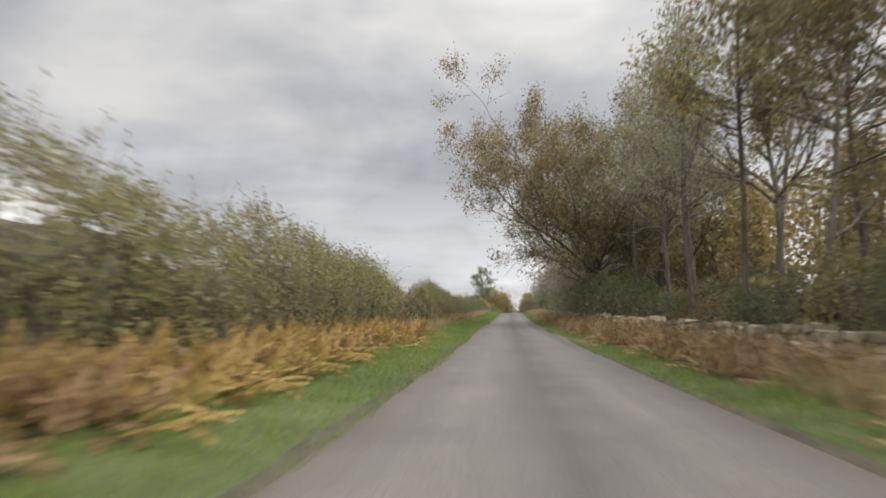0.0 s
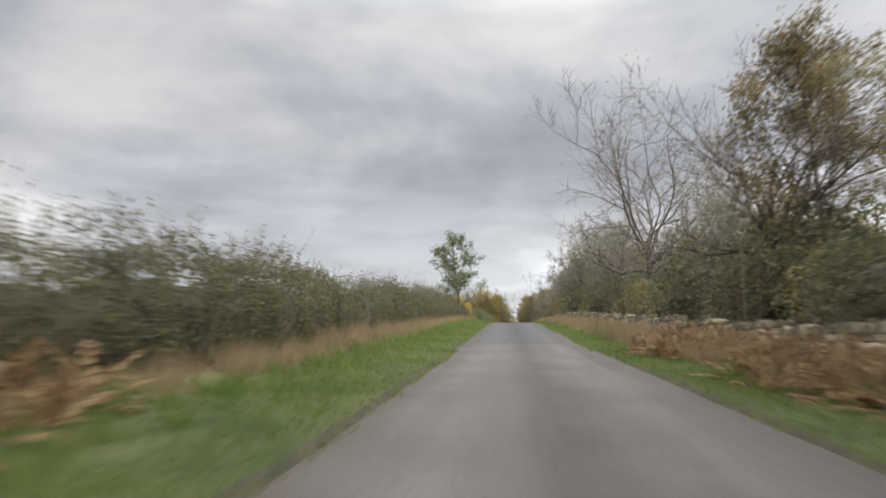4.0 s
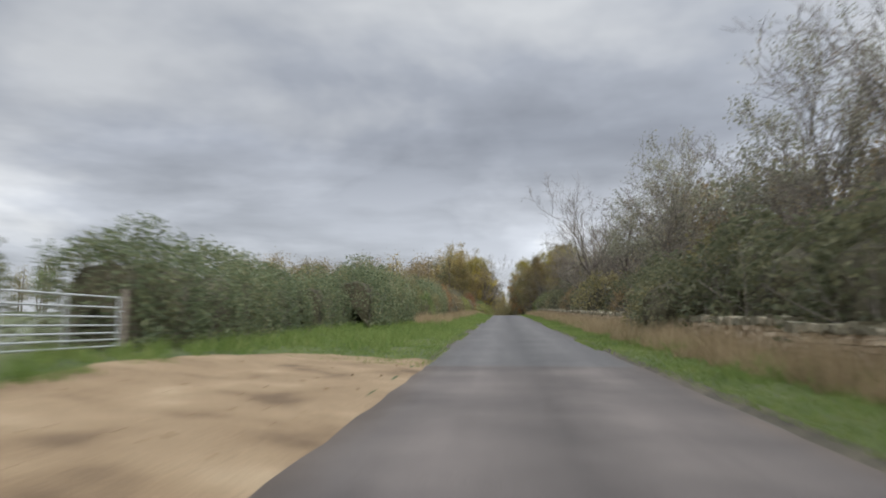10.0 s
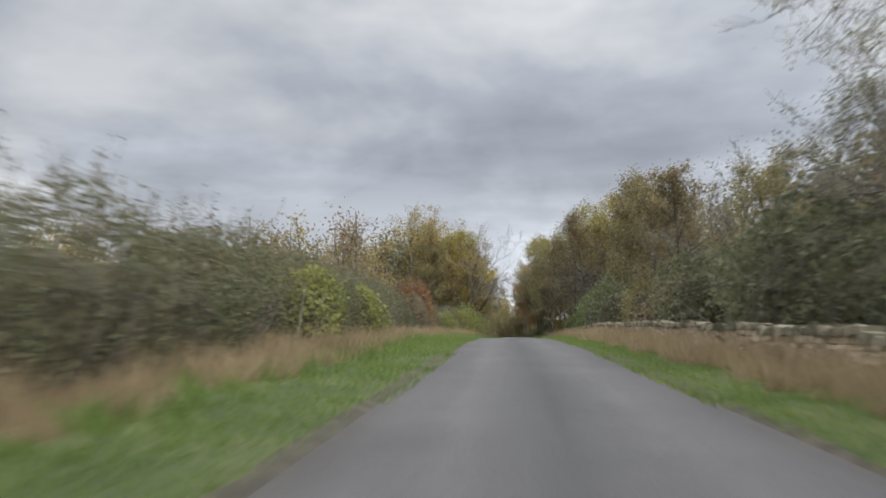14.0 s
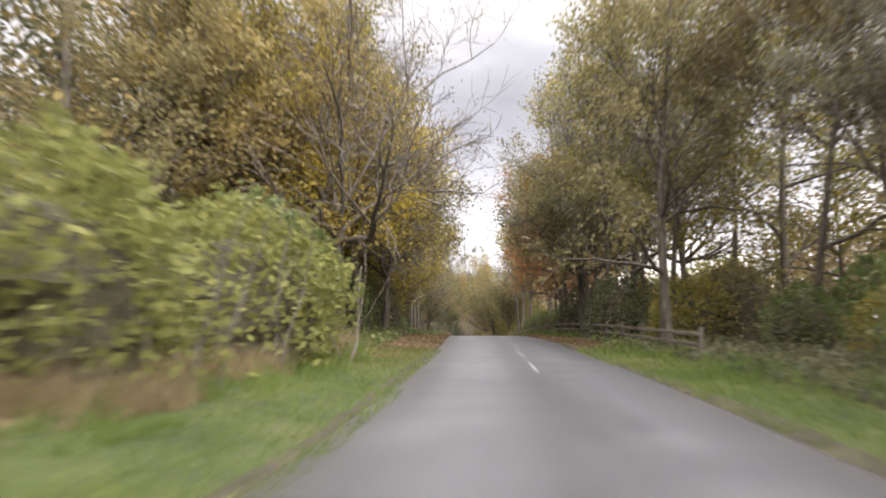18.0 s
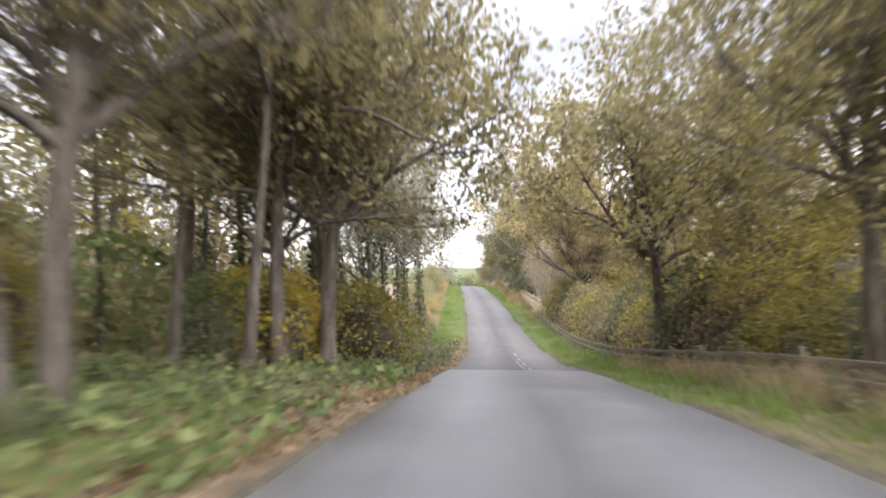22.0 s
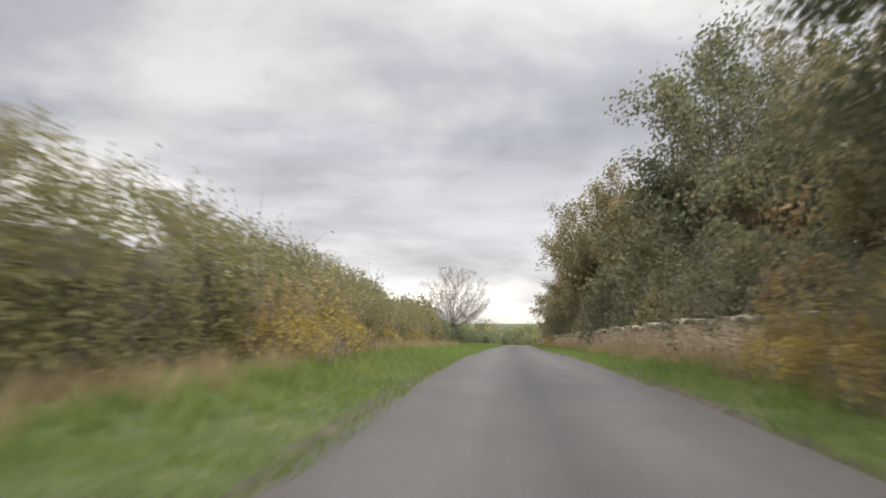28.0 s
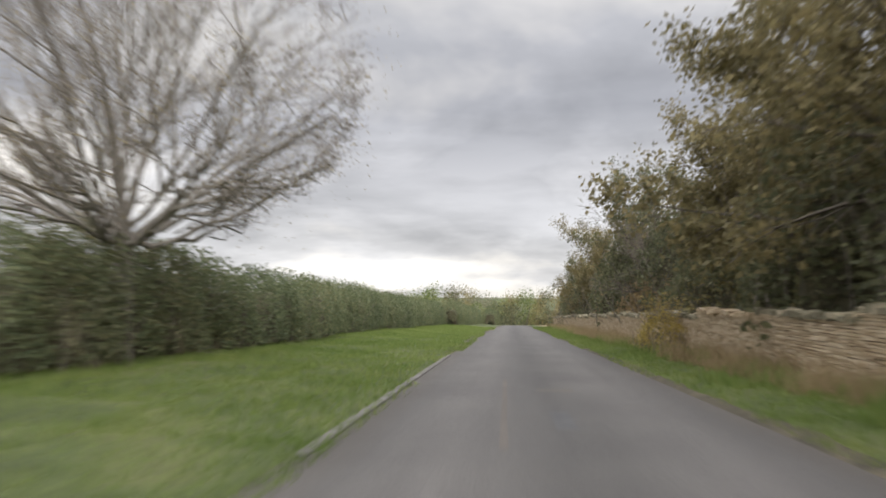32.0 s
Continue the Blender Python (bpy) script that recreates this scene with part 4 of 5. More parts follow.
            V = np.stack([P[:, i] - t * 0.05, P[:, i] + sd * L * 0.5 * sg_ - t * 0.03, tip, P[:, i] + sd * L * 0.5 * sg_ + t * 0.11], axis=1).reshape(-1, 3)
            vs.append(V)
            fs.append(np.arange(4 * n).reshape(-1, 4) + off)
            off += len(V)
    return mesh("bracken_fronds", np.concatenate(vs), np.concatenate(fs), mat)


def litter_patch(seed, lx, ly, n):
    rng = np.random.default_rng(seed)
    C = np.stack([rng.uniform(-lx, lx, n), rng.uniform(-ly, ly, n), rng.uniform(0.01, 0.05, n)], axis=1)
    return mesh("fallen_leaves", *leaves(C, 0.12, rng, 0.92, 0.7), M["fallen"])


def ivy_patch(seed, lx, ly, n, mat, h):
    rng = np.random.default_rng(seed)
    C = np.stack([rng.uniform(-lx, lx, n), rng.uniform(-ly, ly, n), np.abs(rng.normal(size=n)) * h + 0.02], axis=1)
    return mesh("ground_leaves", *leaves(C, 0.16, rng, 0.6, 0.7), mat)


G = {
    "verge": [grass_patch(201, 1.28, 3.2, 4200, 0.11, 0.012, M["blade"]), grass_patch(202, 1.28, 3.2, 4200, 0.13, 0.012, M["blade"])],
    "tuft": [grass_patch(211, 1.0, 2.8, 1100, 0.32, 0.012, M["blade"], 26)],
    "straw": [grass_patch(203, 0.8, 2.8, 1300, 0.5, 0.01, M["straw"], 34), grass_patch(204, 0.8, 2.8, 1300, 0.65, 0.01, M["straw"], 30)],
    "bracken": [bracken_patch(205, 0.9, 2.2, 110, M["bracken"]), bracken_patch(206, 0.9, 2.2, 110, M["bracken_yellow"])],
    "litter": [litter_patch(208, 1.3, 3.0, 700)],
    "ivy": [ivy_patch(209, 2.2, 3.0, 1100, M["l_dark"], 0.16), ivy_patch(210, 2.2, 3.0, 1000, M["l_green"], 0.14)],
}
R = random.Random(5)


FAR = {"l_olive": [], "l_brown": [], "l_oak": [], "l_amber": [], "l_orange": [], "l_grey": [], "l_yellowgreen": [], "l_dark": [], "l_green": [], "bark": []}


def far_tree(s, u, h, spread, col, seed):
    """A tree deep in the wood or far off, kept for the one joined woodland."""
    rng = np.random.default_rng(seed)
    x, y, z = at(s, u)
    foot = np.array([float(x), float(y), float(z + bank(s, u))])
    P = np.zeros((1, 4, 3))
    P[0, :, 2] = np.linspace(-0.3, h * 0.85, 4)
    P[0, :, :2] = np.cumsum(rng.normal(size=(4, 2)) * 0.25, axis=0)
    FAR["bark"].append((lambda v, f: (v + foot, f))(*tubes(P, np.array([[0.2, 0.15, 0.11, 0.05]]) * h / 14, 5)))
    k = 9
    a = rng.uniform(0, 6.283, k)
    w = rng.uniform(0.25, 0.9, k)
    st = np.stack([np.zeros(k), np.zeros(k), w * h * 0.85], axis=1)
    D = np.stack([np.cos(a), np.sin(a), np.full(k, 0.75)], axis=1)
    L = branches(rng, st, D, spread * (1.1 - 0.6 * w), 4, 0.4, 0.15)
    FAR["bark"].append((lambda v, f: (v + foot, f))(*tubes(L, np.tile(np.array([0.06, 0.045, 0.03, 0.015]), (k, 1)) * h / 12, 3)))
    c, _, _ = pick(rng, L, 760, 0.2)
    c = c + rng.normal(size=c.shape) * spread * 0.24
    c[:, 2] = np.maximum(c[:, 2], 0.2)
    FAR[col].append((lambda v, f: (v + foot, f))(*leaves(c, 0.4, rng, 0.3)))


def far_bush(s, u, r, h, col, seed):
    rng = np.random.default_rng(seed)
    x, y, z = at(s, u)
    foot = np.array([float(x), float(y), float(z + bank(s, u))])
    n = 420
    a, w = rng.uniform(0, 6.283, n), rng.uniform(0, 1, n)
    q = np.sqrt(np.clip(1.05 - w ** 2.2, 0, 1)) * rng.uniform(0.5, 1.05, n)
    c = np.stack([np.cos(a) * r * q, np.sin(a) * r * q, 0.1 + w * h], axis=1)
    FAR[col].append((lambda v, f: (v + foot, f))(*leaves(c, 0.42, rng, 0.3)))


def tree(kind, s, u, scale=1.0, label="", category="tree", turn=None, v=None, name="tree", group=""):
    opts = T[kind]
    ps = opts[R.randrange(len(opts))] if v is None else opts[v]
    return place(name, ps, s, u, label or TREE_LABEL[kind], category, R.uniform(0, 360) if turn is None else turn, scale, group=group)


TREE_LABEL = {
    "oak": "broad oak with olive-brown autumn leaves by the lane", "wood": "slender woodland tree with thinning brown-olive leaves",
    "yellowgreen": "woodland tree with yellow-green autumn leaves", "maple": "leaning maple with bright yellow autumn leaves",
    "beech": "beech with copper-orange autumn leaves", "pole": "tall thin-trunked tree with a small high crown",
    "dark_tall": "tall dark green tree clothed nearly to the ground", "bare": "nearly leafless tree with fine grey twigs",
    "bare_limb": "bare tree with long crooked limbs over the wall", "ash": "single slim ash tree with thin green foliage in the hedge",
    "bare_round": "leafless round-crowned tree standing in the hedge", "coppice": "pale bare coppice stems growing behind the wall",
    "ivied": "leaning roadside tree with an ivy-clad trunk", "tall": "tall broad woodland tree leaning its crown over the lane", "arch": "low spreading tree arching over the lane", "twisted": "crooked many-stemmed tree with yellow leaves",
}
HEDGE_LABEL = {"olive": "tall untrimmed hedge with olive and yellow leaves", "brown": "thin brown hedge with long bare shoots", "green": "dense dark green hawthorn hedge"}
BUSH_LABEL = {"olive": "woodland bush with brown-olive leaves", "dark": "dark green evergreen bush", "holly": "dense dark holly behind the wall",
              "yellow": "bush with bright yellow autumn leaves", "wispy": "wispy yellow-tan shoots growing in front of the stone wall", "yellowgreen": "bush with yellow-green leaves", "lime": "lime-green bramble and ivy thicket", "red": "tall bush with reddish-brown leaves", "green": "broad rounded bush with mid-green leaves"}


def hedge(kind, s0, s1, u, scale=1.0, v=None):
    step = 7.0 * scale
    n = max(1, round((s1 - s0) / step))
    for i in range(n):
        opts = H[kind]
        ps = opts[(i * 7 + int(s0)) % len(opts)] if v is None else opts[v]
        place("hedge", ps, s0 + (i + 0.5) * (s1 - s0) / n, u + R.uniform(-0.25, 0.25), HEDGE_LABEL[kind], "hedge", 90 + R.uniform(-2, 2), scale * R.uniform(0.92, 1.08), tilt=True, group="roadside hedge")


def bush(kind, s, u, scale=1.0, v=None):
    opts = B[kind]
    ps = opts[R.randrange(len(opts))] if v is None else opts[v]
    place({"holly": "holly_bush", "lime": "bramble_thicket", "wispy": "shrub"}.get(kind, "bush"), ps, s, u, BUSH_LABEL[kind], "bush", R.uniform(0, 360), scale)


def cover(kind, s0, s1, u, step, label, jitter=0.15, wide=1.0, chance=1.0, v=None):
    s = s0
    while s < s1:
        if u < 0 and 185 < s + step / 2 < 210 and u > -7 or u > 0 and 176 < s + step / 2 < 186 or R.random() > chance:
            s += step
            continue
        me = G[kind][R.randrange(len(G[kind])) if v is None else v]
        place_one({"verge": "verge_grass", "tuft": "grass_tuft", "straw": "dry_grass", "bracken": "bracken", "litter": "leaf_litter", "ivy": "undergrowth"}[kind], me, s + step / 2, u + R.uniform(-jitter, jitter), label,
                  {"verge": "grass", "tuft": "grass", "straw": "grass", "bracken": "bracken", "litter": "leaves", "ivy": "undergrowth"}[kind], R.choice((0, 180)), R.uniform(0.95, 1.1) * wide, kind="stuff")
        s += step


# ---- left side of the lane ----
hedge("olive", -8, 37, -7.6, 0.92)
hedge("olive", 40, 54, -9.6, 0.78, 0)
hedge("olive", 52, 78, -7.6, 0.8)
hedge("brown", 76, 150, -7.6, 0.88)
hedge("brown", 150, 175, -7.6, 0.86)
hedge("green", 172, 200, -9.0, 0.92)
hedge("green", 206, 228, -9.2, 0.9)
hedge("green", 226, 240, -8.3, 1.05, 0)
hedge("olive", 239, 248, -8.2, 0.84, 1)
bush("dark", 207.4, -9.3, 0.66)
for s, u, k in ((201.2, -10.9, 0.6), (204.3, -10.8, 0.62)):
    place("bush", B["dark"][0], s, u, BUSH_LABEL["dark"], "bush", s * 37.0 % 360, k)
bush("green", 199.6, -9.0, 0.7)
bush("olive", 247.5, -7.2, 0.75, 0)
bush("green", 245, -7.0, 0.6)
hedge("green", 246, 262, -7.6, 1.08, 1)
hedge("brown", 262, 300, -7.6, 1.02)
hedge("brown", 300, 346, -8.0, 0.92)
tree("ash", 156, -6.1, 1.0, name="ash_tree")
bush("olive", 38.6, -7.8, 0.9)
bush("olive", 51.4, -7.4, 0.8, 0)
bush("yellow", 166, -7.3, 1.15)
bush("olive", 164, -6.4, 0.6, 1)
bush("red", 262, -7.2, 0.85)
bush("red", 265.5, -7.4, 0.8)
bush("red", 318, -7.0, 1.0)
bush("olive", 273, -7.0, 0.9)
for s, u, k in ((291, -7.2, 1.0), (298, -7.0, 0.9), (332, -7.6, 0.8), (338, -7.6, 0.95), (346, -7.0, 1.1), (362, -6.6, 1.4), (356, -7.2, 1.4)):
    bush("lime", s, u, k)
bush("green", 367, -7.4, 1.2)
bush("green", 385, -10.0, 1.4)
bush("dark", 389, -7.4, 0.9)
bush("green", 383, -7.6, 0.7)

# ---- right side: wood behind the wall ----
tree("oak", 58.5, 6.8, 1.05, turn=10, v=0, name="oak")
THINNED = {30: "bare", 37: "pole", 44: "bare", 36: "pole", 25: "pole"}
for s, u, kind, k in ((22, 9, "wood", 1.05), (27, 8.6, "pole", 1.0), (30, 11, "wood", 1.1), (34, 8.4, "pole", 0.95), (37, 9.5, "wood", 1.05), (41, 9.0, "pole", 1.0), (44, 9.6, "wood", 1.1), (48, 12, "wood", 1.1), (50, 9.0, "pole", 1.05), (25, 12, "wood", 1.15), (36, 13, "wood", 1.15), (54, 11, "dark_tall", 0.9),
                      (2, 9, "wood", 1.0), (8, 11, "wood", 1.1), (14, 9.5, "wood", 1.0), (70, 11, "wood", 0.8), (86, 9.2, "ivied", 0.85)):
    tree(THINNED.get(s, kind), s, u, k, v=R.choice((0, 1, 1)) if kind == "wood" else None)
tree("bare_limb", 79, 8.0, 1.12, turn=120, v=0, label="tall tree with crooked limbs and thin grey-green leaf clumps")
tree("bare", 101, 8.6, 0.9, v=0)
tree("bare_limb", 125.5, 9.2, 1.0, turn=8, v=1)
tree("bare", 161, 12.5, 0.95, v=1)
tree("bare_limb", 269.5, 9.2, 0.9, turn=8, v=1)
tree("bare", 254, 10.2, 0.82, v=1)
tree("bare", 283, 10, 0.95, v=0)
for s in np.arange(66, 345, 6.0):
    s = float(s) + R.uniform(-2, 2)
    if s < 110:
        kind, k = R.choice(("wood", "wood", "bare")), R.uniform(0.6, 0.8)
    elif s < 150:
        kind, k = R.choice(("bare", "wood", "bare")), R.uniform(0.5, 0.62)
    elif s < 175:
        kind, k = R.choice(("wood", "bare", "bare")), R.uniform(0.56, 0.72)
    elif s < 290:
        kind, k = R.choice(("wood", "bare", "bare")), R.uniform(0.58, 0.76)
    else:
        kind, k = R.choice(("wood", "bare", "wood")), R.uniform(0.55, 0.75) + 0.25 * (s > 325)
    tree(kind, s, R.uniform(9.5, 13), k, v=2 if kind == "wood" and 110 < s < 290 else None)
for i, s in enumerate(np.arange(-4, 350, 3.0)):
    hk = 11 if s < 66 else 8.5 if 112 < s < 150 else 10.5 if s < 175 else 11.5 if s < 290 else 10.0 if s < 325 else 14.0
    far_tree(float(s), R.uniform(14, 20), hk * R.uniform(0.85, 1.15), hk * 0.27, R.choice(("l_oak", "l_brown", "l_oak", "l_amber") if s < 112 else ("l_olive", "l_brown", "l_oak", "l_grey")), 900 + i)
    far_tree(float(s) + 1.5, R.uniform(21, 32), hk * R.uniform(0.9, 1.2), hk * 0.27, R.choice(("l_olive", "l_dark", "l_brown")), 1900 + i)
    far_bush(float(s), R.uniform(11.5, 15), 2.2, R.uniform(2.2, 3.6), R.choice(("l_olive", "l_brown", "l_dark")), 2900 + i)
for s in np.arange(-2, 350, 3.4):
    s = float(s)
    bush(R.choice(("olive", "olive", "dark", "olive", "dark")), s + R.uniform(-1, 1), R.uniform(7.6, 10.5), R.uniform(0.8, 1.3) * (0.7 if s < 60 else 1.0))
for s, u, kind, k, v in ((178, 9.5, "wood", 0.85, 2), (184, 11.5, "wood", 0.8, 2), (189, 10, "bare", 1.0, 1), (196, 11, "wood", 0.75, 1), (204, 11.5, "bare", 1.0, 1), (211, 11, "bare", 0.9, 0), (221, 12, "wood", 0.75, 2), (146, 10, "wood", 0.55, 2), (154, 11.5, "wood", 0.6, 2), (140, 10, "bare", 0.7, 1)):
    tree(kind, s, u, k, v=v)
for s, u, k in ((56, 8.2, 1.0), (60, 9.0, 1.3), (66, 8.4, 1.3), (70, 8.8, 1.4), (74, 8.2, 1.2)):
    bush("dark" if s % 4 else "olive", s, u, k)
bush("dark", 219, 5.6, 0.8)
bush("olive", 221, 5.4, 0.6, 0)
bush("dark", 194, 6.6, 0.8)
for s, u, k in ((203, 7.4, 0.95), (208, 7.4, 1.0), (213, 7.6, 1.05), (224, 7.6, 1.0)):
    bush("dark", s, u, k)
bush("green", 329, 7.4, 1.2)
for s, u, k in ((48, 7.6, 1.0), (51, 7.5, 1.15), (54.5, 7.3, 1.1), (58, 7.6, 1.2)):
    bush("dark", s, u, k)

# ---- the wood on both sides ----
for s in np.arange(346, 446, 4.6):
    s = float(s) + R.uniform(-1.5, 1.5)
    if s > 370:
        tree(R.choice(("pole", "pole", "bare", "ivied") if s > 412 else ("yellowgreen", "yellowgreen", "pole", "twisted") if s > 392 else ("wood", "yellowgreen", "bare")), s, R.uniform(-11, -7.2), R.uniform(0.8, 1.0))
        tree(R.choice(("pole", "pole", "yellowgreen")), s + 2, R.uniform(-17, -12), R.uniform(0.85, 1.15))
    tree(R.choice(("wood", "wood", "bare", "pole") if s < 388 else ("pole", "pole", "pole", "bare")), s + 1, R.uniform(6.6, 10), R.uniform(0.8, 1.05))
    tree(R.choice(("wood", "yellowgreen", "pole") if s < 388 else ("pole", "pole", "bare")), s, R.uniform(11, 16), R.uniform(0.85, 1.1))
    bush(R.choice(("olive", "yellowgreen", "green")), s, R.uniform(6.4, 9), R.uniform(0.5, 0.9))
    bush(R.choice(("olive", "green", "yellowgreen")), s + 2, R.uniform(-10, -7), R.uniform(0.45, 0.8))
tree("yellowgreen", 376, -9.4, 1.12, v=0)
tree("wood", 381, -11.0, 1.0, v=1)
tree("wood", 372, -12.5, 0.95, v=0)
tree("oak", 390, -12.5, 1.1, v=4, name="oak", label="big oak with olive-brown leaves at the wood's edge")
for s, u, k, v in ((386, -8.4, 0.98, 1), (395, 7.4, 0.9, 1), (440, -5.8, 1.0, 1), (447, -6.4, 0.95, 0)):
    tree("tall", s, u, k, v=v)
for s, u, k in ((380, 5.8, 0.9), (391, 6.6, 0.95)):
    bush("dark", s, u, k)
for s, u, k in ((384, -5.8, 1.0), (388, 5.4, 1.1)):
    tree("arch", s, u, k)
tree("beech", 396, 5.4, 0.8)
tree("yellowgreen", 381, 6.6, 1.1, v=0)
for s in np.arange(374, 446, 2.9):
    bush(R.choice(("green", "yellowgreen", "olive", "green", "dark")), float(s), R.uniform(5.7, 7.2), R.uniform(0.4, 0.72))
    bush(R.choice(("green", "yellowgreen", "olive")), float(s) + 1.2, R.uniform(9.5, 13), R.uniform(0.8, 1.3))
for i in range(34):
    far_tree(R.uniform(366, 388), -14 - 1.5 * i, R.uniform(14, 18), 4.2, R.choice(("l_olive", "l_brown", "l_oak", "l_dark", "l_amber")), 13500 + i)
for i, s in enumerate(np.arange(346, 450, 2.3)):
    far_bush(float(s), R.uniform(17, 26), 3.0, R.uniform(4.5, 7.0), R.choice(("l_olive", "l_brown", "l_oak", "l_dark")), 12300 + i)
    if s > 366:
        far_bush(float(s), -R.uniform(17, 26), 3.0, R.uniform(4.0, 6.5), R.choice(("l_olive", "l_brown", "l_green", "l_dark")), 12900 + i)
for i, s in enumerate(np.arange(344, 450, 2.6)):
    s = float(s)
    cs = ("l_olive", "l_amber", "l_brown", "l_oak", "l_brown") if s < 395 else ("l_yellowgreen", "l_olive", "l_green")
    far_tree(s, R.uniform(-28, -18), R.uniform(13, 17) * (0.6 if s > 395 else 1.0), 4.0, R.choice(cs), 3900 + i)
    far_tree(s + 1, R.uniform(18, 30), R.uniform(9, 13) * (0.65 if s > 385 else 1.0), 4.0, R.choice(cs), 4900 + i)
    if s < 410:
        far_tree(s, R.uniform(-62, -28), R.uniform(14, 18), 4.4, R.choice(cs), 5900 + i)
    far_bush(s, R.uniform(-17, -11), 2.4, R.uniform(1.8, 3.2), R.choice(("l_green", "l_olive")), 6900 + i)
    far_bush(s, R.uniform(11, 17), 2.4, R.uniform(1.8, 3.2), R.choice(("l_green", "l_olive")), 7900 + i)
for s, u, kind, k in ((372, 5.6, "wood", 1.0), (388, 5.7, "wood", 0.95), (397, 6.2, "pole", 1.0), (405, -7.2, "yellowgreen", 0.8), (416, -5.6, "pole", 1.0),
                      (420, 5.4, "pole", 1.0), (426, 5.8, "pole", 0.95), (437, 6.6, "yellowgreen", 0.6), (446, 7.6, "yellowgreen", 0.6), (438, -5.8, "pole", 0.95)):
    tree(kind, s, u, k)
tree("bare", 379, -6.6, 1.2, v=0)
bush("red", 352, -7.4, 0.8)
bush("green", 384, -8.8, 1.25)
place("bush", B["green"][0], 380, -7.6, BUSH_LABEL["green"], "bush", 300, 0.85)
bush("green", 378, -9.4, 1.0)
for s, u, k, v in ((413, -6.2, 0.95, 0), (421, -6.0, 1.0, 1)):
    tree("bare", s, u, k, v=v)
for s, u, k in ((383, -7.4, 0.9), (389, -9.5, 0.95), (378, -12, 0.95), (394, -7.6, 0.9)):
    tree("maple", s, u, k, turn=R.uniform(-30, 30))
tree("twisted", 396, -7.4, 1.0)
for s, u, k in ((413, -9.4, 0.85), (418.5, -10.5, 0.9), (424, -9.2, 0.8), (411, -13, 0.9)):
    tree("yellowgreen", s, u, k)
tree("tall", 431, -5.8, 0.95, v=0)
tree("bare_limb", 375, -6.6, 1.0, v=1, turn=180)
tree("oak", 376, -13.0, 1.12, v=4, turn=0, name="oak", label="tall oak with thin amber leaves at the wood's edge")
tree("bare", 383, 5.9, 1.1, v=1, turn=70)
tree("arch", 441, -4.9, 1.15, v=0, turn=40)
tree("arch", 449, 4.9, 1.2, v=0, turn=200)
tree("maple", 376, -9.6, 0.85, turn=20)
tree("maple", 380.5, -7.8, 0.85, turn=-20)
tree("beech", 400, 6.6, 1.0)
tree("beech", 408, 7.6, 1.0)
for s, u, k in ((432, -5.8, 1.0), (437, 5.8, 1.0), (441, -6.2, 0.95)):
    tree("arch", s, u, k)
bush("yellowgreen", 444.5, -4.7, 0.85)
bush("yellow", 441, -6.6, 0.9)
bush("yellow", 446, -7.4, 0.9)
for s, u, k in ((449, -7.4, 0.95), (453.5, -7.2, 1.05), (455, -6.4, 1.0), (461, -5.9, 1.0), (463, -7.0, 0.9), (468, -5.4, 1.0), (470, -6.6, 0.9), (458, -11, 1.0), (465, -12, 0.9), (478, -9.5, 0.7), (446, -9, 1.0), (450, -12, 1.0), (447, -6.6, 0.95), (460, -9, 0.9)):
    tree("ivied", s, u, k)
for i, s in enumerate(np.arange(446, 474, 2.6)):
    bush(R.choice(("olive", "green", "dark")), float(s), R.uniform(-11, -8.2), R.uniform(0.45, 0.75))
    far_bush(float(s), R.uniform(-17, -13), 2.0, R.uniform(1.4, 2.4), R.choice(("l_olive", "l_green")), 8900 + i)
    far_tree(float(s) + 1, R.uniform(-34, -22), R.uniform(7, 11), 3.4, R.choice(("l_brown", "l_olive", "l_grey")), 8870 + i)
    if s < 468:
        far_tree(float(s), R.uniform(-24, -13), R.uniform(13, 17), 3.6, R.choice(("l_olive", "l_yellowgreen", "l_grey")), 8950 + i)
for i, s in enumerate(np.arange(462, 484, 1.5)):
    far_tree(float(s), R.uniform(-26, -13), R.uniform(6.0, 8.5), 2.8, R.choice(("l_brown", "l_olive", "l_grey")), 8700 + i)
    far_bush(float(s), R.uniform(-18, -10), 2.2, R.uniform(2.4, 3.6), R.choice(("l_brown", "l_olive", "l_dark")), 8750 + i)
for i, s in enumerate(np.arange(430, 600, 4.0)):
    far_tree(float(s), R.uniform(-100, -84), R.uniform(7, 11), 3.6, R.choice(("l_olive", "l_dark", "l_brown")), 9000 + i)
for s in np.arange(446, 492, 2.7):
    bush(R.choice(("olive", "yellowgreen", "olive", "dark")), float(s), R.uniform(6.4, 7.6), R.uniform(0.85, 1.2))
    bush(R.choice(("olive", "yellowgreen", "yellowgreen")), float(s) + 1, R.uniform(9, 11), R.uniform(1.1, 1.5))
for s in np.arange(446, 494, 5):
    tree(R.choice(("yellowgreen", "yellowgreen", "wood")), float(s), R.uniform(8, 11), R.uniform(0.6, 0.78))
    far_tree(float(s) + 2, R.uniform(13, 17), R.uniform(8, 11), 3.6, R.choice(("l_olive", "l_yellowgreen")), 9100 + int(s))
    far_tree(float(s), R.uniform(18, 26), R.uniform(8, 12), 3.6, R.choice(("l_olive", "l_yellowgreen")), 9200 + int(s))

# ---- after the wood: right side ----
tree("oak", 484, 7.2, 1.08, turn=0, v=4, name="oak", label="oak with amber and olive autumn leaves behind the fence")
tree("bare_limb", 472, -9.6, 0.82, turn=160, v=0, label="thin-leaved tree with long limbs over the hedge")
for s in (494, 497, 500, 503, 506, 509, 512):
    tree("coppice", s, R.uniform(6.2, 8.0), R.uniform(0.95, 1.2))
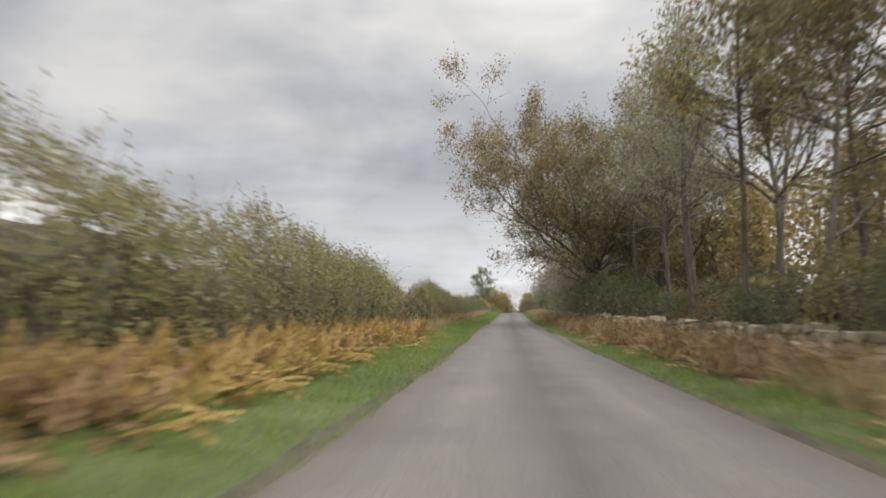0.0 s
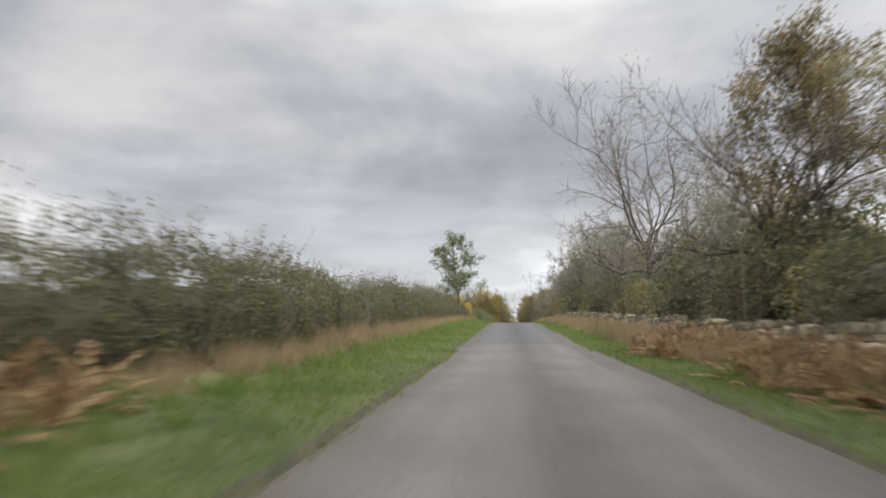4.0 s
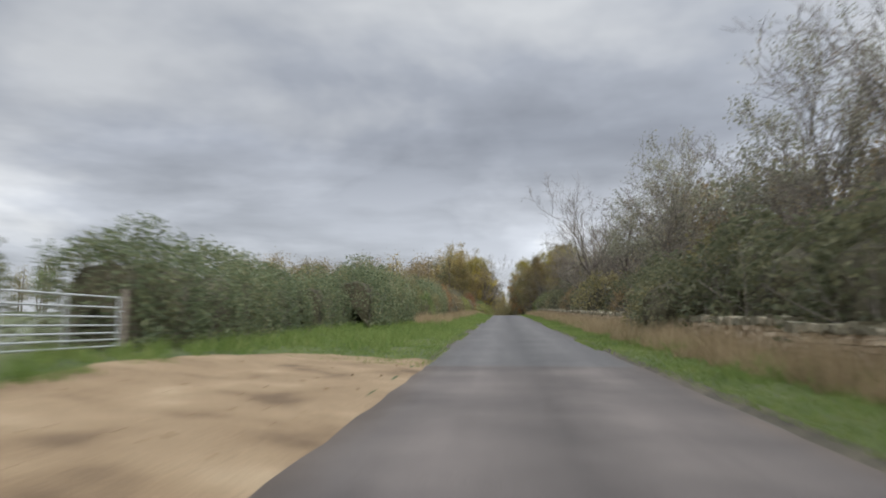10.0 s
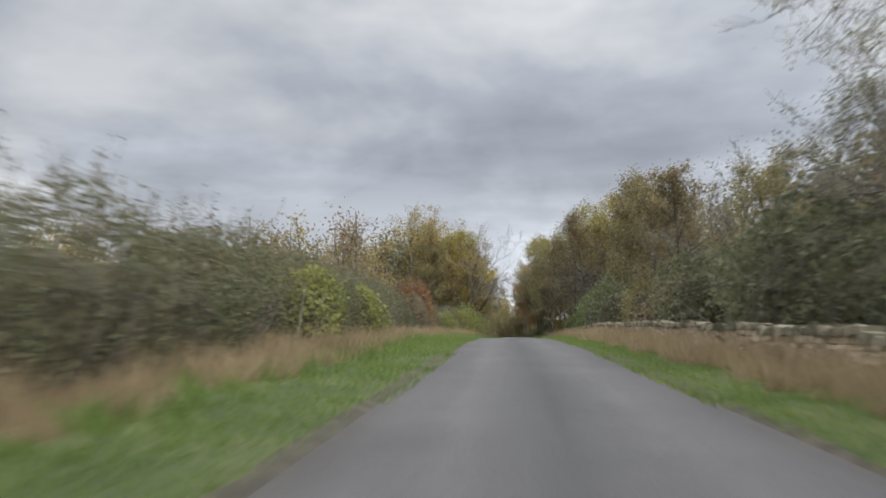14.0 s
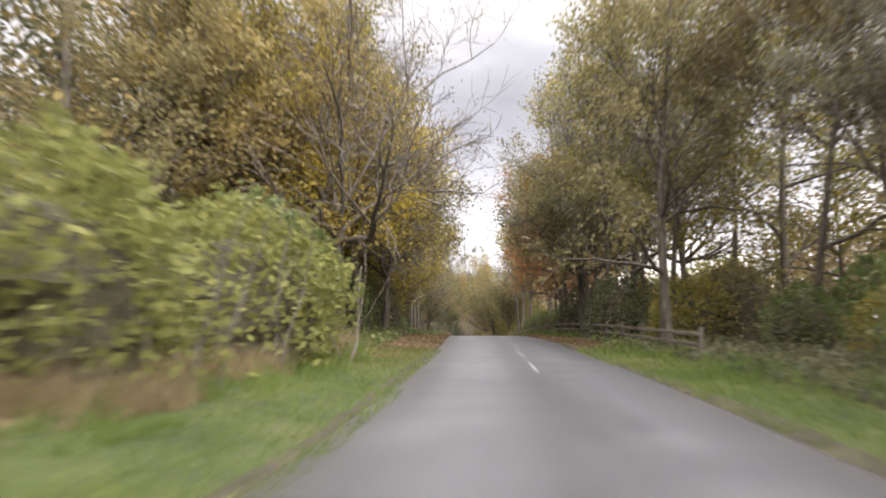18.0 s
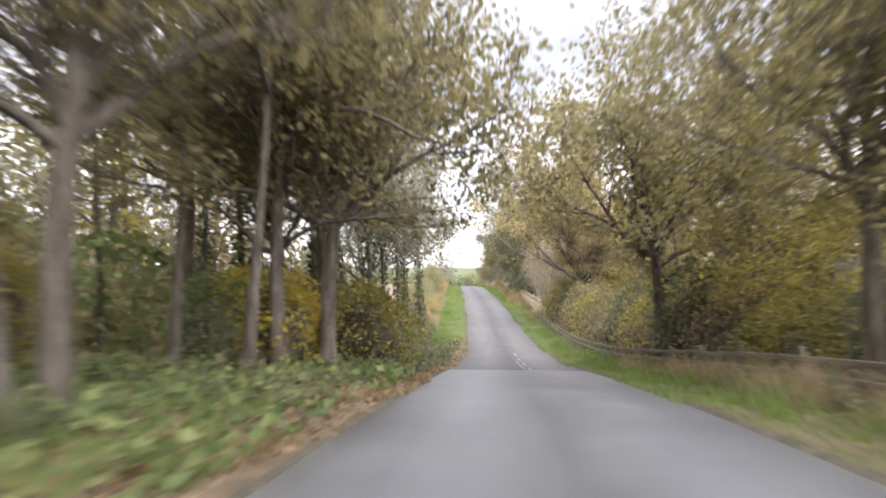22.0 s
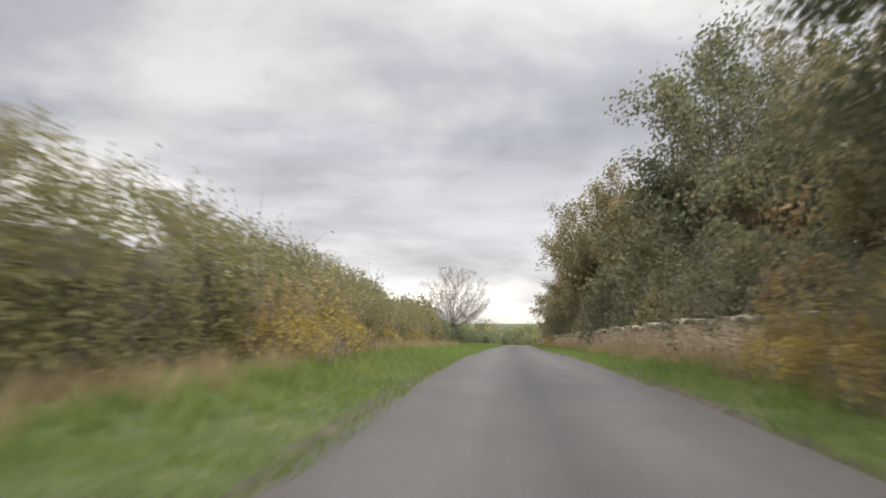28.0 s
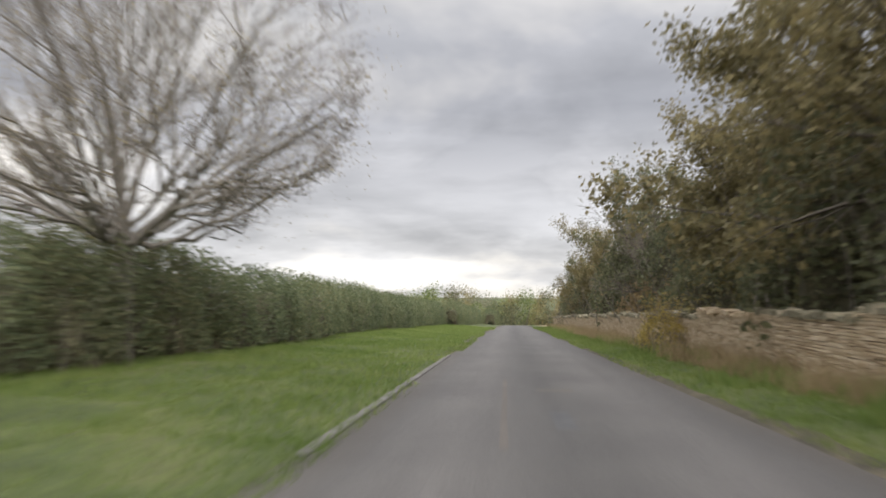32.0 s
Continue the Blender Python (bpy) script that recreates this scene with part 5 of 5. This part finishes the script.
for s, u, k, v in ((521, 7.7, 1.2, 3), (548, 9.5, 1.12, 1), (562, 13, 0.7, 2), (582, 13.9, 1.4, 1), (606, 10.3, 1.14, 2), (620, 11.5, 1.05, 2), (634, 10.4, 1.0, 2), (645, 11, 0.85, 2), (662, 9.5, 0.75, 1), (682, 9, 0.7, 2), (700, 9, 0.6, 1)):
    tree("oak", s, u, k, v=v, turn=0 if v == 3 else None, name="oak", label="dense oak behind the wall with dull brown leaves" if v == 2 else "dense dark green oak behind the stone wall")
tree("bare", 655, 7.5, 0.7, v=0)
for s, u, k in ((515.5, 7.2, 0.85), (519, 6.7, 1.0), (523, 6.5, 1.15), (527, 6.5, 1.05)):
    bush("holly", s, u, k)
for s in np.arange(494, 715, 5.0):
    s = float(s) + R.uniform(-1, 1)
    if s > 514:
        bush(R.choice(("olive", "dark", "holly", "olive")), s, R.uniform(7.0, 8.4), R.uniform(0.85, 1.15))
    far_tree(s, R.uniform(12, 16), R.uniform(8, 11), 3.6, R.choice(("l_brown", "l_olive", "l_dark")), 9300 + int(s))
    far_tree(s + 2, R.uniform(17, 24), R.uniform(9, 12), 3.6, R.choice(("l_brown", "l_olive")), 10300 + int(s))
    far_bush(s, R.uniform(9.5, 12), 2.2, R.uniform(2.5, 4.2), R.choice(("l_brown", "l_olive", "l_dark")), 11300 + int(s))
for s in np.arange(524, 716, 4.6):
    bush(R.choice(("holly", "dark", "olive")), float(s), R.uniform(7.4, 9.0), R.uniform(0.9, 1.2))
for s, u, k in ((513, 3.9, 0.45), (528, 4.4, 0.5), (546, 4.8, 0.36), (549.5, 4.8, 0.45), (552, 4.75, 0.48), (554.5, 4.8, 0.42), (642, 4.7, 0.5)):
    bush("wispy", s, u, k * 1.35)

# ---- after the wood: left side ----
place("bush", B["olive"][0], 597, -8.4, BUSH_LABEL["olive"], "bush", 40, 1.2)
place("bush", B["olive"][1], 601, -8.6, BUSH_LABEL["olive"], "bush", 200, 1.15)
for s, u, k in ((489, -6.6, 0.5), (497, -6.4, 0.55), (506, -6.5, 0.45), (541, -6.3, 0.5), (556, -6.1, 0.6), (559, -6.3, 0.7), (563, -6.2, 0.6), (572, -6.4, 0.55), (584, -6.6, 0.5)):
    place("shrub", B["wispy"][0], s, u, "wispy yellow-tan shoots at the foot of the hedge", "bush", s * 37.0 % 360, k * 1.2)
hedge("brown", 465, 484, -7.0, 0.72)
for s, u, k in ((466.5, -6.2, 0.5), (469, -6.0, 0.55), (471.5, -5.9, 0.5), (474, -5.9, 0.55), (477, -6.0, 0.5)):
    bush("olive", s, u, k, 1)
for s, u, k in ((468, -5.4, 0.3), (472.5, -5.3, 0.3), (475.5, -5.3, 0.32), (463, -5.6, 0.35), (459, -6.2, 0.4), (455, -6.0, 0.38)):
    bush("green", s, u, k)
for k, s in enumerate(np.arange(480, 528, 6.0)):
    hedge("olive", float(s), float(s) + 6.0, -7.7 + 0.3 * math.sin(k * 2.1), 0.72 + 0.1 * math.sin(k * 1.7), k % 3)
hedge("olive", 528, 576, -7.6, 0.92)
hedge("olive", 576, 602, -7.8, 0.8)
hedge("green", 600, 620, -10.2, 0.95)
hedge("green", 618, 646, -8.9, 0.84)
hedge("green", 646, 700, -9.6, 0.84)
tree("bare_round", 631, -8.6, 1.02, name="bare_tree")
bush("dark", 618.5, -9.0, 0.62)
bush("dark", 629.0, -8.6, 0.62)
bush("dark", 632.5, -9.0, 0.7)
hedge("green", 700, 756, -8, 1.0)
hedge("green", 756, 830, -5, 1.1)
for i in range(12):
    place("hedge", H["green"][i % 2], 800, -45 + i * 7.5, "far dark green field hedge", "hedge", 0, 1.15, group="far hedge")
for i in range(60):
    far_tree(776 + R.uniform(-9, 9), -120 + 2.6 * i, R.uniform(6.0, 9.5), 3.4, R.choice(("l_dark", "l_olive", "l_green", "l_grey")), 9400 + i)
    far_bush(768 + R.uniform(-4, 4), -120 + 2.6 * i, 2.4, R.uniform(3.0, 4.5), R.choice(("l_dark", "l_green", "l_olive")), 9500 + i)
for i in range(46):
    far_tree(352 + R.uniform(-5, 30), -30 - 4 * i, R.uniform(15, 19), 4.6, R.choice(("l_olive", "l_dark", "l_dark", "l_green")), 9600 + i)
far_v, far_f, far_m, far_o = [], [], [], 0
for i, lot in enumerate(FAR.values()):
    for v, f in lot:
        far_v.append(v)
        far_f.append(f + far_o)
        far_m.append(np.full(len(f), i))
        far_o += len(v)
far_me = mesh("far_woodland", np.concatenate(far_v), np.concatenate(far_f), [M[k] for k in FAR])
far_me.polygons.foreach_set("material_index", np.concatenate(far_m).tolist())
tagged(new("far_woodland", far_me), "deep autumn woodland and far tree belts in dull colours", "woodland", kind="stuff")

# ---- verges and ground cover ----
VG = "short green verge grass beside the lane"
for s0, s1, u in ((-8, 366, -3.7), (474, 700, -3.7), (-8, 366, 3.5), (440, 700, 3.5), (172, 262, -6.0), (590, 700, -6.1), (590, 700, -8.4)):
    cover("verge", s0, s1, u, 6.0, VG)
cover("tuft", -8, 366, -4.9, 5.0, "uneven longer grass at the back of the verge", chance=0.95)
cover("tuft", 172, 262, -7.3, 4.0, "uneven longer grass at the hedge foot", chance=0.95)
cover("tuft", 472, 600, -4.6, 5.0, "uneven longer grass at the back of the verge", chance=0.7)
cover("tuft", -8, 700, 4.3, 5.0, "uneven longer grass below the wall", chance=0.5)
cover("straw", 40, 172, -5.9, 4.6, "long straw-coloured grass at the hedge foot", chance=0.85)
cover("straw", 236, 366, -5.5, 4.6, "long straw-coloured grass at the hedge foot")
cover("straw", 238, 366, -6.4, 4.6, "long straw-coloured grass at the hedge foot")
cover("straw", 480, 600, -5.9, 4.6, "long straw-coloured grass at the hedge foot", chance=0.75, v=0)
cover("tuft", 480, 600, -5.4, 4.0, "uneven longer grass at the hedge foot", chance=0.9)
cover("straw", 90, 352, 4.4, 4.6, "dry tan grass in front of the stone wall")
cover("straw", 92, 352, 5.1, 4.6, "dry tan grass in front of the stone wall")
cover("straw", 488, 560, 4.7, 4.6, "dry tan grass in front of the stone wall", chance=0.6, v=0)
cover("straw", 560, 700, 4.7, 4.6, "dry tan grass in front of the stone wall", chance=0.9, v=0)
cover("bracken", -8, 36, -5.4, 3.0, "rusty yellow bracken under the hedge")
cover("bracken", -8, 34, -6.2, 3.0, "rusty yellow bracken under the hedge")
cover("bracken", 60, 84, -5.9, 3.6, "rusty brown bracken under the hedge", v=0)
cover("bracken", -8, 100, 4.95, 4.0, "brown bracken in front of the stone wall", chance=0.95, v=0)
cover("bracken", -6, 96, 4.3, 4.4, "brown bracken in front of the stone wall", chance=0.6, v=0)
cover("straw", -8, 90, 4.5, 4.6, "dry tan grass in front of the stone wall", chance=0.6)
cover("litter", 366, 474, -3.8, 5.0, "fallen tan leaves along the woodland verge")
cover("litter", 372, 412, 3.6, 5.0, "fallen tan leaves along the woodland verge")
cover("verge", 412, 440, 3.5, 6.0, VG)
cover("straw", 404, 446, 4.4, 4.6, "dry tan grass along the timber fence", chance=0.8)
cover("tuft", 366, 470, 3.9, 5.0, "uneven longer grass along the timber fence", chance=0.8)
cover("ivy", 366, 466, -6.8, 5.0, "low dark ivy and nettles on the woodland floor")
cover("ivy", 398, 470, -5.2, 4.0, "low green nettles and brambles at the wood's edge")
cover("tuft", 440, 474, -4.4, 4.0, "uneven longer grass along the woodland verge", chance=0.8)
cover("ivy", 352, 470, 6.1, 5.0, "low dark ivy and nettles on the woodland floor")


# ---- dry-stone walls ----
def stone_block(rng, l, d, h, j=0.012):
    b_ = np.array([[x, y, z] for z in (0, 1) for y in (0, 1) for x in (0, 1)], dtype=float)
    b_ = b_ * [l, d, h] + rng.normal(size=(8, 3)) * j
    return b_, np.array([[0, 2, 3, 1], [4, 5, 7, 6], [0, 1, 5, 4], [2, 6, 7, 3], [0, 4, 6, 2], [1, 3, 7, 5]])


def wall_blocks(seed, length, height, thin=False):
    """Stones of one face of a wall section: x along, y into the wall."""
    rng = np.random.default_rng(seed)
    z, out = -0.1, []
    while z < height - 0.08:
        h = rng.uniform(0.045, 0.075) if thin else rng.uniform(0.08, 0.15)
        x = -length / 2 - rng.uniform(0, 0.2)
        while x < length / 2:
            l = rng.uniform(0.2, 0.6) if thin else rng.uniform(0.18, 0.5)
            v, f = stone_block(rng, l - 0.014, 0.2, h - 0.012, 0.006 if thin else 0.012)
            out.append((v + [x, rng.uniform(-0.012, 0.012) if thin else rng.uniform(-0.025, 0.025), z], f))
            x += l
        z += h
    cope = []
    x = -length / 2
    while x < length / 2 - 0.05:
        l = rng.uniform(0.1, 0.24)
        hh = rng.uniform(0.08, 0.16) if thin else rng.uniform(0.12, 0.22)
        v, f = stone_block(rng, l - 0.01, 0.42, hh, 0.025)
        cope.append((v + [x, -0.03 + rng.uniform(-0.03, 0.03), z - 0.01], f))
        x += l
    return out, cope, z


WALL = {}
for key, hgt in (("low", 0.78), ("high", 1.26)):
    for vv in range(3):
        blocks, cope, zt = wall_blocks(301 + vv + (10 if key == "high" else 0), 5.0, hgt, key == "high")
        # dark solid slab behind the stones, visible through the joints
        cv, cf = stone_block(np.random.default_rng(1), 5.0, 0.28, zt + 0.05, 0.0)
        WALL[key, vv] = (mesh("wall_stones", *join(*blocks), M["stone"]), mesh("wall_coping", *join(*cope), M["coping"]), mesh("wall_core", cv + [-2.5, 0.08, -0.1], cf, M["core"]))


def wall_run(name, key, s0, s1, u, split=()):
    top = new(name)
    tagged(top, "old dry-stone wall of buff limestone with rough coping", "wall", kind="structure")
    n = round((s1 - s0) / 4.95)
    for i in range(n):
        s = s0 + (i + 0.5) * (s1 - s0) / n
        x, y, z = at(s, u)
        h = float(np.interp(s, S_AX, HEAD))
        g = float(np.interp(s, S_AX, SLOPE))
        m = pose(float(x), float(y), float(z + bank(s, u)), 0, 0, math.degrees(-h)) @ pose(0, 0, 0, math.degrees(math.atan(g)), 0, 90) @ Matrix.Diagonal((1, -1, 1, 1))
        st, cp, co = WALL[key, i % 3]
        if i in split:
            blocks, cope, zt = wall_blocks(301 + (i % 3) + (10 if key == "high" else 0), 5.0, 0.78 if key == "low" else 1.26, key == "high")
            for nm, lot in (("stone", blocks), ("coping_stone", cope)):
                for v, f in lot:
                    part(nm, mesh(nm, v, f, M["stone_one"]), top, m=m)
        else:
            tagged(part("stones", st, top, m=m), kind="stuff")
            tagged(part("coping", cp, top, m=m), kind="stuff")
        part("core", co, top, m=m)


wall_run("wall_1", "low", -10, 183, 5.6, split=(8, 9))
wall_run("wall_2", "low", 184.2, 352, 5.5, split=(1, 2))
wall_run("wall_3", "high", 491, 714, 5.3, split=(29,))


# ---- post and rail fence ----
def box(lx, ly, lz, bev=0.008):
    bm = bmesh.new()
    bmesh.ops.create_cube(bm, size=1.0)
    bmesh.ops.scale(bm, vec=(lx, ly, lz), verts=bm.verts)
    if bev:
        bmesh.ops.bevel(bm, geom=bm.edges[:], offset=bev, segments=1, affect="EDGES")
    return bm


def from_bm(name, bm, mat):
    me = bpy.data.meshes.new(name)
    bm.to_mesh(me)
    bm.free()
    me.materials.append(mat)
    return me


post_me = from_bm("post", box(0.1, 0.1, 1.35, 0.012), M["rail"])
rail_me = from_bm("rail", box(0.045, 3.02, 0.1, 0.01), M["rail"])
fence = new("fence")
tagged(fence, "weathered three-rail timber fence along the wood", "fence", kind="structure")
fs0, bay, fu = 365.0, 3.0, 4.5
for i in range(43):
    s = fs0 + i * bay
    x, y, z = at(s, fu)
    h = math.degrees(float(np.interp(s, S_AX, HEAD)))
    zb = float(z + bank(s, fu))
    part("post", post_me, fence, m=pose(float(x), float(y), zb + 0.19, R.uniform(-2, 2), R.uniform(-2, 2), -h))
    if i < 42:
        a, b_ = at(s, fu - 0.07), at(s + bay, fu - 0.07)
        mid = [(float(p) + float(q)) / 2 for p, q in zip(a, b_)]
        tilt_ = math.degrees(math.atan2(float(b_[2] - a[2]), bay))
        for hz in (0.11, 0.41, 0.69):
            part("rail", rail_me, fence, m=pose(mid[0], mid[1], mid[2] + 0.045 + hz + R.uniform(-0.015, 0.015), tilt_ + R.uniform(-0.4, 0.4), 0, -h))


# ---- field gate, apron and puddle ----
def bar(p, q, r, sides=8):
    P = np.array([[p, q]], dtype=float)
    return tubes(P, np.full((1, 2), r), sides)


gate = new("field_gate")
gm, _ = ground_pose(203.7, -7.9, 0, 0.86)
gate.matrix_basis = gm
tagged(gate, "galvanised steel field gate with seven bars, closed", "gate")
for z in (0.18, 0.32, 0.46, 0.62, 0.8, 1.0, 1.22):
    part("bar", mesh("bar", *bar((0, -1.8, z), (0, 1.8, z), 0.02), M["steel"], True), gate)
for y in (-1.8, 0.0, 1.8):
    upright = part("upright", mesh("upright", *bar((0, y, 0.16), (0, y, 1.24), 0.024), M["steel"], True), gate)
    if y < -1:
        for z in (0.3, 1.1):
            part("hinge", mesh("hinge", *bar((0, y - 0.16, z), (0, y + 0.02, z), 0.018), M["steel"], True), upright)
    if y > 1:
        part("latch", mesh("latch", *bar((0, y - 0.05, 0.92), (0, y + 0.2, 0.92), 0.014), M["steel"], True), upright)
part("brace", mesh("brace", *bar((0.02, -1.8, 0.2), (0.02, 0.0, 1.2), 0.008), M["steel"], True), gate)
for y in (-2.0, 2.05):
    gp = new("gate_post", from_bm("gate_post", box(0.11, 0.11, 1.5, 0.015), M["rail"]))
    gp.matrix_basis = gm @ pose(0, y, 0.66)
    tagged(gp, "weathered square timber gate post", "post", "gate posts")
apron_v, apron_f = [], []
for i in range(19):
    s = 196.4 + i * 0.76
    w0 = -2.4
    w1 = -3.0 - 4.4 * math.sin(math.pi * min(1, (i + 0.6) / 19.5)) ** 0.42
    for j in range(8):
        u = w0 + (w1 - w0) * j / 7 + (0.03 if j == 0 else 0.12) * math.sin(i * 1.9 + j)
        x, y, z = at(s, u)
        apron_v.append((float(x), float(y), float(z) + (0.012 if j == 0 else float(bank(s, min(u, -2.75))) + (-0.06 if i in (0, 18) or j == 7 else 0.045 + (0.008 if j % 2 else -0.006)) + 0.005 * math.sin(i * 2.3 + j * 1.7))))
for i in range(18):
    for j in range(7):
        apron_f.append((i * 8 + j, i * 8 + j + 1, i * 8 + j + 9, i * 8 + j + 8))
tagged(new("gravel_apron", mesh("gravel_apron", np.array(apron_v), apron_f, M["gravel"], True)), "sandy gravel field entrance with ruts", "driveway", kind="structure")

pebble_rng = np.random.default_rng(77)
pebbles = []
for i in range(150):
    i_s, i_u = pebble_rng.uniform(197.2, 209.2), pebble_rng.uniform(-6.6, -2.9)
    if i_u < -3.0 - 3.6 * math.sin(math.pi * (i_s - 196.4) / 14.1) ** 0.6:
        continue
    x, y, z = at(i_s, i_u)
    v, f = stone_block(pebble_rng, *(pebble_rng.uniform(0.015, 0.042, 3) * [1, 1, 0.6]), 0.012)
    pebbles.append((v + [float(x), float(y), float(z + bank(i_s, i_u)) + 0.03], f))
tagged(new("loose_stones", mesh("loose_stones", *join(*pebbles), M["gravel"])), "loose limestone pebbles scattered over the field entrance", "stones", kind="stuff")

# ---- puddle at the lane's edge before the entrance ----
M["water"] = material("muddy_water", [(0.3, (0.045, 0.04, 0.033)), (0.7, (0.06, 0.054, 0.045))], rough=0.0, scale=2.0, spec=1.0)


def pool(name, s0, s1, uc, half, lift_, mat, label, category, seed):
    """A flat pool of uneven outline beside the lane, level across."""
    rng = np.random.default_rng(seed)
    ph = rng.uniform(0, 6.28, 4)
    n = 26
    v, f = [], []
    for i in range(n):
        w = i / (n - 1)
        s = s0 + (s1 - s0) * w
        k = math.sin(math.pi * (0.04 + 0.92 * w)) ** 0.45 * half
        a = uc - k * (1 + 0.3 * math.sin(9 * w + ph[0]) + 0.2 * math.sin(23 * w + ph[1]))
        b = uc + k * (0.8 + 0.16 * math.sin(13 * w + ph[2]))
        for j in range(4):
            x, y, z = at(s, a + (b - a) * j / 3)
            v.append((float(x), float(y), float(z) + lift_))
    for i in range(n - 1):
        for j in range(3):
            f.append((i * 4 + j, i * 4 + j + 1, i * 4 + j + 5, i * 4 + j + 4))
    return tagged(new(name, mesh(name, np.array(v), f, mat, True)), label, category, kind="structure")


pool("puddle", 189.4, 197.0, -3.2, 0.62, 0.045, M["water"], "shallow puddle mirroring the grey sky at the lane's edge", "puddle", 5)

# ---- kerb ----
kerb = new("kerb")
tagged(kerb, "low concrete kerb along the verge", "kerb", kind="structure")
kerb_me = from_bm("kerb_stone", box(0.13, 0.9, 0.22, 0.015), M["concrete"])
for i in range(17):
    s = 624 + i * 0.915
    x, y, z = at(s, -2.5)
    part("kerb_stone", kerb_me, kerb, m=pose(float(x), float(y), float(z) - 0.068, math.degrees(math.atan(float(np.interp(s, S_AX, SLOPE)))), 0, -math.degrees(float(np.interp(s, S_AX, HEAD)))))

# ---- lay-by opposite the entrance, mended patches near the kerb ----
lay_v, lay_f = [], []
for i in range(12):
    s = 176.5 + i * 0.85
    w1 = 2.2 + 2.4 * math.sin(math.pi * (i + 0.3) / 11.6) ** 0.7
    for j in range(5):
        x, y, z = at(s, 2.1 + (w1 - 2.1) * j / 4)
        lay_v.append((float(x), float(y), float(z) + (0.01 if j == 0 else float(bank(s, max(2.45, 2.1 + (w1 - 2.1) * j / 4))) + (0.05 if 0 < i < 11 and j < 4 else 0.0))))
for i in range(11):
    for j in range(4):
        lay_f.append((i * 5 + j, i * 5 + j + 1, i * 5 + j + 6, i * 5 + j + 5))
tagged(new("lay_by", mesh("lay_by", np.array(lay_v), lay_f, M["haunch"], True)), "small worn lay-by in front of the wall", "road surface", kind="structure")
for s0, s1, u0, u1, mt in ((624, 631, -0.76, -0.68, "haunch"), (625.2, 626.6, -0.15, 0.1, "track"), (629, 629.3, -0.2, 0.4, "haunch")):
    tagged(strip("road_patch", s0, s1, [u0, (u0 + u1) / 2, u1], M[mt], 0.0235, (s1 - s0) / 4, wander=0.02), "small mended patch in the asphalt", "road surface", kind="structure")
